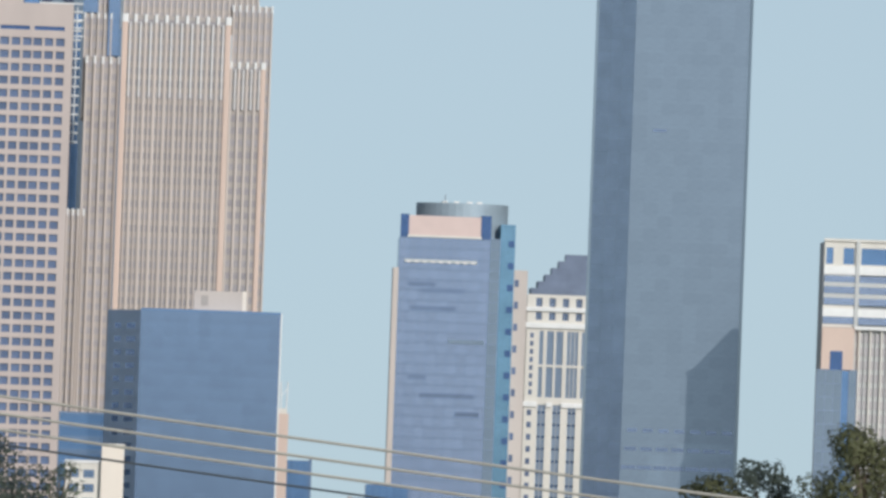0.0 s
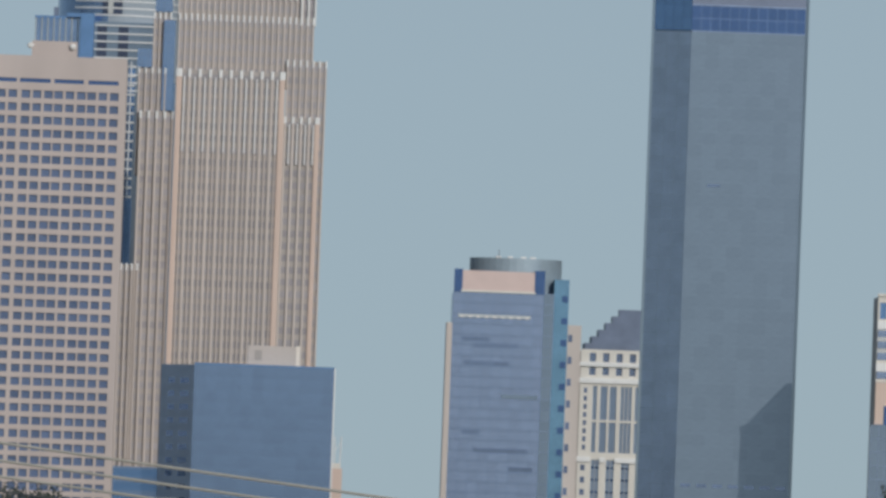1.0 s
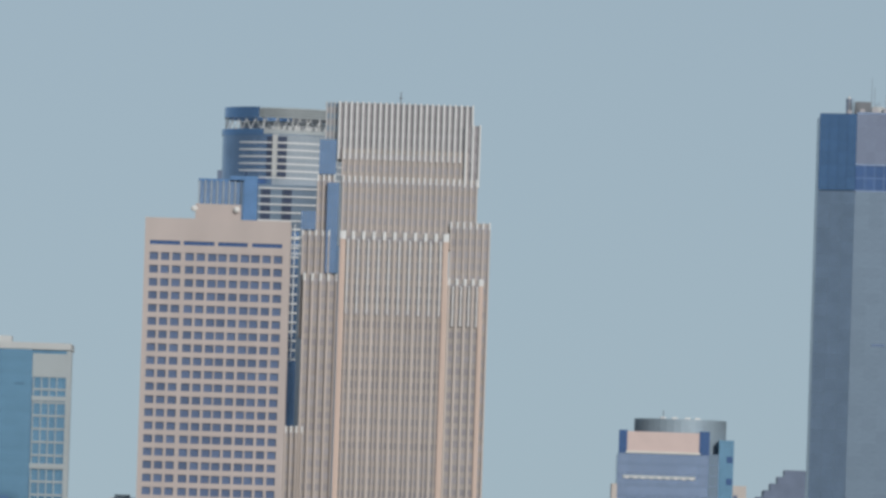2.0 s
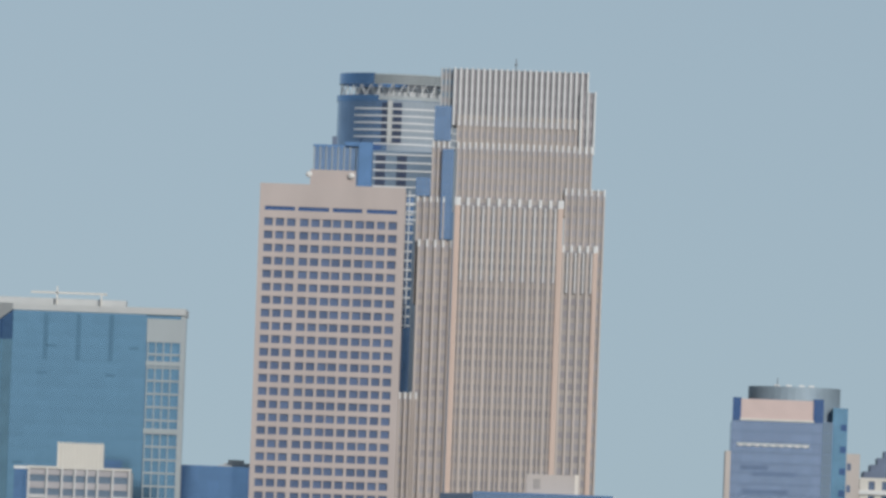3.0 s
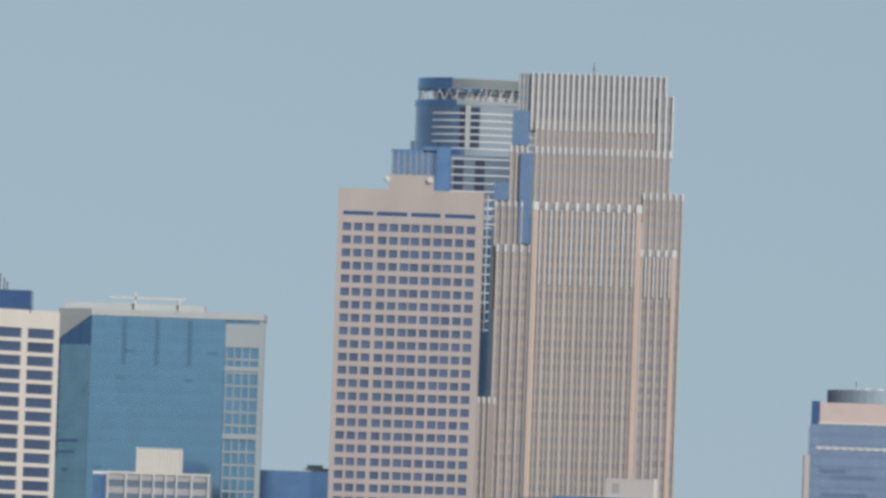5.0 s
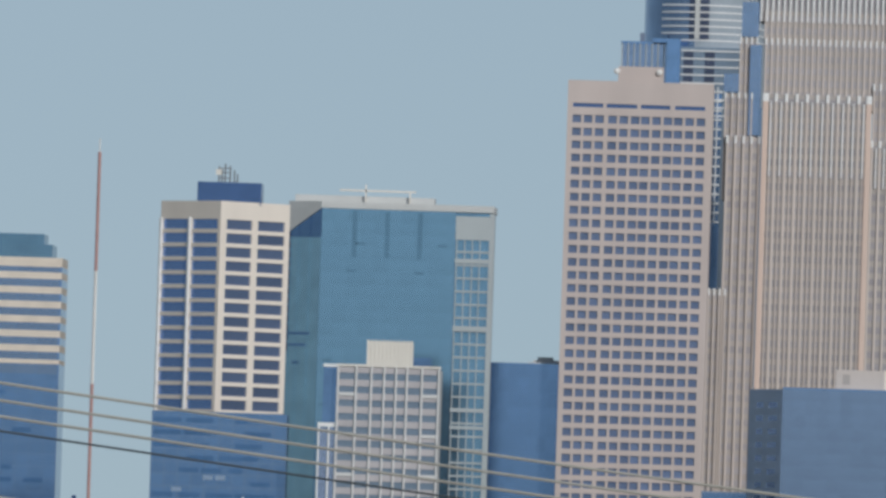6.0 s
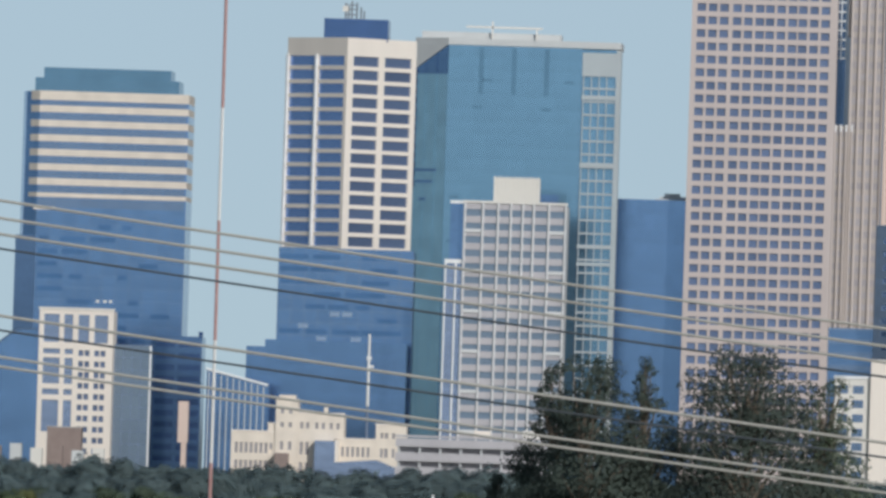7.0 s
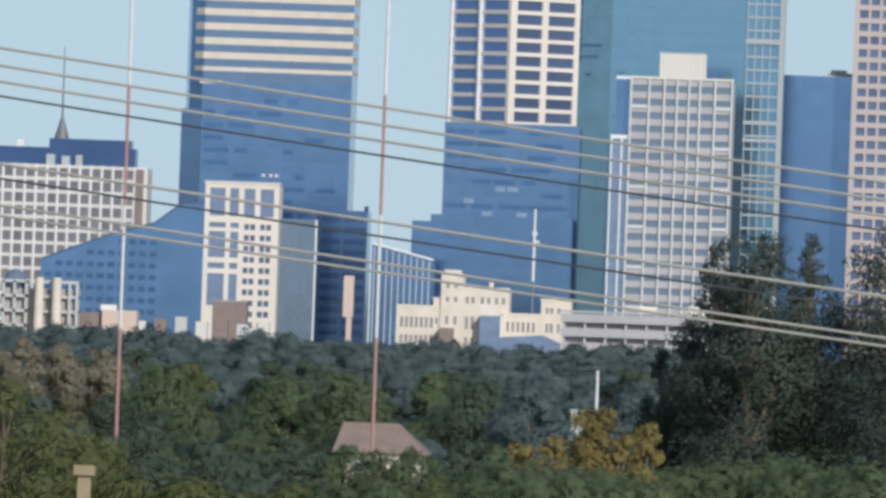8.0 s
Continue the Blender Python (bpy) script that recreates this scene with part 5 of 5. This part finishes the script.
def leaf_mesh(name, rng, blobs, count, size, material, wide_crown=True):
    """Crown of single leaf clumps scattered round many uneven lumps."""
    total = sum(b[3] * b[4] for b in blobs)
    verts, faces, normals = [], [], []
    mid = sum((Vector(b[:3]) for b in blobs), Vector()) / len(blobs)
    for bx, by, bz, rx, rz in blobs:
        away = (Vector((bx, by, bz)) - mid).normalized() if wide_crown else Vector()
        n = int(count * rx * rz / total)
        for _ in range(n):
            d = Vector((rng.gauss(0, 1), rng.gauss(0, 1), rng.gauss(0, 1))).normalized() * (rng.random() ** 0.2)
            lump = 0.8 + 0.45 * noise.noise(Vector((bx + d.x * 1.7, by + d.y * 1.7, bz + d.z * 1.7)))
            c = Vector((bx + d.x * rx * lump, by + d.y * rx * lump, bz + d.z * rz * lump))
            s = size * rng.uniform(0.55, 1.35)
            out = d + Vector((rng.gauss(0, 0.4), rng.gauss(0, 0.4), rng.gauss(0, 0.4) + 0.15))
            q = (out.to_track_quat("Z", "Y") @ Euler((0, 0, rng.uniform(0, 6.28))).to_quaternion()).to_matrix()
            k = len(verts)
            for px, py, pz in ((-0.5, 0, 0.05), (0, -0.38, 0), (0.55, 0, 0.07), (0.05, 0.40, -0.04)):
                verts.append(c + q @ Vector((px * s, py * s, pz * s)))
            faces.append((k, k + 1, k + 2, k + 3))
            normals.extend([(d * 0.75 + away * 0.5 + out * 0.25).normalized()] * 4)
    me = bpy.data.meshes.new(name)
    me.from_pydata([tuple(v) for v in verts], [], faces)
    me.normals_split_custom_set_from_vertices([tuple(n) for n in normals])
    me.materials.append(material)
    return me


def limb(bm, p0, p1, r0, r1, sides=7):
    d = p1 - p0
    q = d.to_track_quat("Z", "Y").to_matrix()
    a = [bm.verts.new(p0 + q @ Vector((r0 * math.cos(k * 6.2832 / sides), r0 * math.sin(k * 6.2832 / sides), 0))) for k in range(sides)]
    b = [bm.verts.new(p1 + q @ Vector((r1 * math.cos(k * 6.2832 / sides), r1 * math.sin(k * 6.2832 / sides), 0))) for k in range(sides)]
    for k in range(sides):
        bm.faces.new((a[k], a[(k + 1) % sides], b[(k + 1) % sides], b[k]))


def tree(x, y, height, spread, seed, material, label, leaves=5000, size=0.5, group="", lean=0.0, low=0.25, narrow=1.0, lumps=14, taper=3.0, tip=0.15):
    rng = random.Random(seed)
    th = thing("tree", x, y, label, "tree", group)
    bm = bmesh.new()
    p, r = Vector((0, 0, -0.4)), 0.025 * height
    spine = [p]
    for k in range(6):
        nx = p + Vector((rng.uniform(-0.25, 0.25) + lean, rng.uniform(-0.2, 0.2), height * 0.15))
        limb(bm, p, nx, r, r * 0.8)
        p, r = nx, r * 0.8
        spine.append(p)
    blobs = []
    for k in range(lumps):
        f = low + (1 - low) * (k + rng.random()) / lumps
        g = (f - low) / (1 - low)
        wide = spread * 0.5 * (0.55 + 0.45 * math.sin(math.pi * g)) * (1 - narrow * g ** taper)
        ang = rng.uniform(0, 6.28)
        rad = wide * rng.uniform(0.3, 0.9)
        c = Vector((math.cos(ang) * rad + lean * f * 6, math.sin(ang) * rad, f * height))
        rr = max(tip * spread, wide * rng.uniform(0.46, 0.72))
        c.z = min(c.z, height - rr * 0.7)
        blobs.append((c.x, c.y, c.z, rr, rr * rng.uniform(0.7, 1.0)))
        s0 = spine[min(6, max(1, int(f * 6)))]
        limb(bm, s0, c, r * 0.9 + 0.04, 0.03, 5)
    part("trunk", bm, M_BARK, th)
    me = leaf_mesh("crown", rng, blobs, leaves, size, material)
    shared("crown", me, th, Matrix.Identity(4))
    return th


# tall cottonwoods between the camera and the city
TALL = "tall dark green cottonwood standing over lower woods"
G = "tall cottonwoods"
tree(-25.0, 1000, 28.9, 12.0, 3, L_DARK, TALL, 44000, 0.28, G, low=0.08, narrow=0.45, lumps=64, tip=0.1)
tree(-28.0, 1010, 28.2, 8.0, 5, L_DARK, TALL, 28000, 0.28, G, low=0.08, narrow=0.8, lumps=50, taper=4.0, tip=0.1)
tree(-20.9, 1005, 28.8, 7.4, 8, L_DARK, TALL, 26000, 0.28, G, low=0.08, narrow=0.9, lumps=70, taper=5.0, tip=0.09)
tree(-13.2, 1000, 29.9, 15.0, 11, L_DARK, TALL, 52000, 0.28, G, low=0.08, narrow=0.35, lumps=80, tip=0.09)
tree(-7.4, 1006, 27.8, 9.5, 13, L_GREEN, TALL, 16000, 0.28, G, low=0.15, narrow=0.5, lumps=50, tip=0.08)
tree(-32.2, 1015, 19.6, 6.5, 17, L_DARK, "dark green tree lower than the cottonwoods beside it", 19000, 0.28, low=0.08, narrow=0.7, lumps=40, taper=1.8, tip=0.1)
tree(53.4, 1000, 32.6, 13.0, 19, L_OLIVE, TALL, 36000, 0.34, G, low=0.15, narrow=0.15, lumps=50)
tree(61.5, 1004, 32.0, 12.0, 23, L_OLIVE, TALL, 20000, 0.34, G, low=0.15, narrow=0.2, lumps=38)
tree(46.9, 1010, 29.9, 8.5, 29, L_DARK, TALL, 20000, 0.34, G, low=0.15, narrow=0.1, lumps=40)
tree(42.6, 1012, 28.7, 9.5, 31, L_OLIVE, TALL, 20000, 0.34, G, low=0.15, narrow=0.1, lumps=40)
# autumn tree and the near edge of the woods
tree(-29.4, 800, 16.9, 5.4, 37, L_GOLD, "round tree turning yellow in autumn", 24000, 0.30, low=0.1, narrow=0.4, lumps=80)
tree(-25.9, 790, 16.2, 3.4, 41, L_GOLD, "small tree turning yellow in autumn", 14000, 0.30, low=0.1, narrow=0.4, lumps=60)
base = []
for i, (mt, hgt) in enumerate(((W_GREEN, 11.0), (W_OLIVE, 10.0), (W_DARK, 12.0), (L_HAZE, 11.0), (W_GREEN, 9.0))):
    base.append(tree(-46 + i * 7, 868 + 4 * i, hgt, 9.0, 50 + i, mt, "leafy green tree in a dense wood", 7500, 0.46, "wood trees", low=0.05, narrow=0.4, lumps=34))
mid_base = []
for i, (mt, hgt) in enumerate(((W_GREEN, 11.0), (W_OLIVE, 10.0), (W_DARK, 12.0), (L_HAZE, 11.0), (W_GREEN, 9.0))):
    mid_base.append(tree(-106 + i * 6, 1160 + 12 * i, hgt * 0.8, 9.0, 80 + i, mt, "leafy green tree in a dense wood", 3200, 0.66, "wood trees", low=0.05, narrow=0.4, lumps=30))
far_base = []
for i, mt in enumerate((W_GREEN, W_OLIVE, W_DARK, L_HAZE, W_GREEN)):
    far_base.append(tree(-150 + i * 12, 2050 + 9 * i, 9.0 + i % 3, 9.0, 150 + i, mt, "leafy green tree in a far wood", 1800, 1.35, "far wood trees", low=0.05, narrow=0.4, lumps=26))
rng = random.Random(7)


def scatter(x0, x1, y0, y1, n, lo, hi, pick):
    for i in range(n):
        b = (base if y1 < 940 else mid_base if y1 < 1280 else far_base)[rng.choice(pick)]
        x, y = x0 + (x1 - x0) * (i + rng.random()) / n, rng.uniform(y0, y1)
        s = rng.uniform(lo, hi)
        if 950 < y < 1300 and abs(x / y + 0.0525) < 0.0065:
            continue  # the gap in which the house shows
        o = copy_thing(b, pose(x, y, 0, 0, 0, rng.uniform(0, 360)))
        o.matrix_basis = pose(x, y, 0, 0, 0, rng.uniform(0, 360)) @ Matrix.Diagonal((s * rng.uniform(1.0, 1.5), s * 1.1, s, 1))


scatter(-68, -30, 830, 900, 22, 0.96, 1.14, (0, 1, 1, 4))
scatter(-86, -10, 960, 1060, 40, 0.9, 1.15, (0, 2, 2, 4))
scatter(-86, -62, 860, 960, 9, 0.95, 1.15, (1, 1, 0))
scatter(-28, -4, 815, 845, 18, 1.14, 1.28, (0, 0, 4))
scatter(-34, -25, 762, 782, 9, 1.2, 1.3, (1, 0))
for k, (x, hh) in enumerate(((-31.6, 15.2), (-33.4, 14.6), (-27.6, 15.4))):
    tree(x, 797 + k, hh, 4.2, 350 + k, L_GOLD, "small tree turning yellow in autumn", 9000, 0.30, low=0.1, narrow=0.4, lumps=44)
scatter(-110, -76, 1000, 1250, 16, 0.9, 1.2, (0, 1, 2))
tree(-69.0, 858, 17.0, 12.0, 83, W_OLIVE, "broad olive green tree at the edge of a wood", 20000, 0.4, low=0.08, narrow=0.5, lumps=40)
for k, (x, y, hh) in enumerate(((-68.6, 1238, 8.6), (-65.0, 1236, 8.2), (-61.8, 1238, 8.6))):
    tree(x, y, hh, 6.5, 340 + k, W_GREEN, "bushy green tree before a house", 5000, 0.5, "garden trees", low=0.05, narrow=0.3, lumps=30)
BROAD = "broad green tree in a dense wood"
for k, (x, y, hh, w, mt) in enumerate(((-103, 1500, 14.0, 13, W_GREEN), (-92, 1545, 12.6, 11, W_GREEN), (-83, 1500, 13.9, 12, W_GREEN),
                                       (-70, 1530, 13.4, 13, W_DARK), (-62, 1500, 13.2, 12, L_HAZE), (-52, 1540, 12.4, 12, L_HAZE),
                                       (-61, 868, 14.2, 7.5, W_DARK), (-57.2, 872, 13.4, 7.0, W_DARK))):
    tree(x, y, hh, w, 300 + k, mt, BROAD, 9000, 0.68 if y > 1000 else 0.42, "broad wood trees", low=0.08, narrow=0.4, lumps=34)
for k, x in enumerate((-160, -154.5, -149)):
    tree(x, 2000 + 8 * k, 13.6 - k * 0.7, 8.0, 320 + k, W_TAN, "pale tan tree turning dry in a wood", 5000, 0.9, "tan wood trees", low=0.08, narrow=0.4, lumps=26)
tree(-63.6, 866, 13.4, 9.0, 89, W_OLIVE, "broad olive green tree at the edge of a wood", 14000, 0.4, low=0.08, narrow=0.5, lumps=34)
scatter(-116, -14, 1330, 1460, 46, 0.62, 0.85, (0, 2, 3))
scatter(-116, -20, 1180, 1270, 36, 0.68, 0.94, (0, 2, 3))
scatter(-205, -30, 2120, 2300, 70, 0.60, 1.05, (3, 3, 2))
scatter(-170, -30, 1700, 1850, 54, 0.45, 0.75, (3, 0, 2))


def far_woods(y, x0, x1, lo, hi, n, seed, material, label):
    r = random.Random(seed)
    blobs = []
    for i in range(n):
        x = x0 + (x1 - x0) * (i + r.random()) / n
        h = r.uniform(lo, hi) * (0.9 + 0.25 * noise.noise(Vector((x * 0.03, y * 0.01, 0))))
        w = r.uniform(4.0, 7.5)
        blobs.append((x, r.uniform(-12, 12), h * 0.55, w, h * 0.5))
    me = leaf_mesh("woods", r, blobs, n * 650, 1.7, material, False)
    ob = new("far_woods", me)
    ob.matrix_world = pose(0, y, 0)
    tagged(ob, label, "woods", kind="stuff")


# far bands get their haze from the bluish leaf colour
far_woods(3400, -330, 90, 8.5, 11.5, 130, 71, L_HAZE, "hazy blue green band of far woods before the city")
far_woods(3150, -300, 60, 6.0, 9.0, 100, 72, L_HAZE, "hazy blue green band of far woods")
far_woods(2750, -250, 40, 5.0, 8.5, 80, 73, L_HAZE, "hazy blue green lower band of far woods")
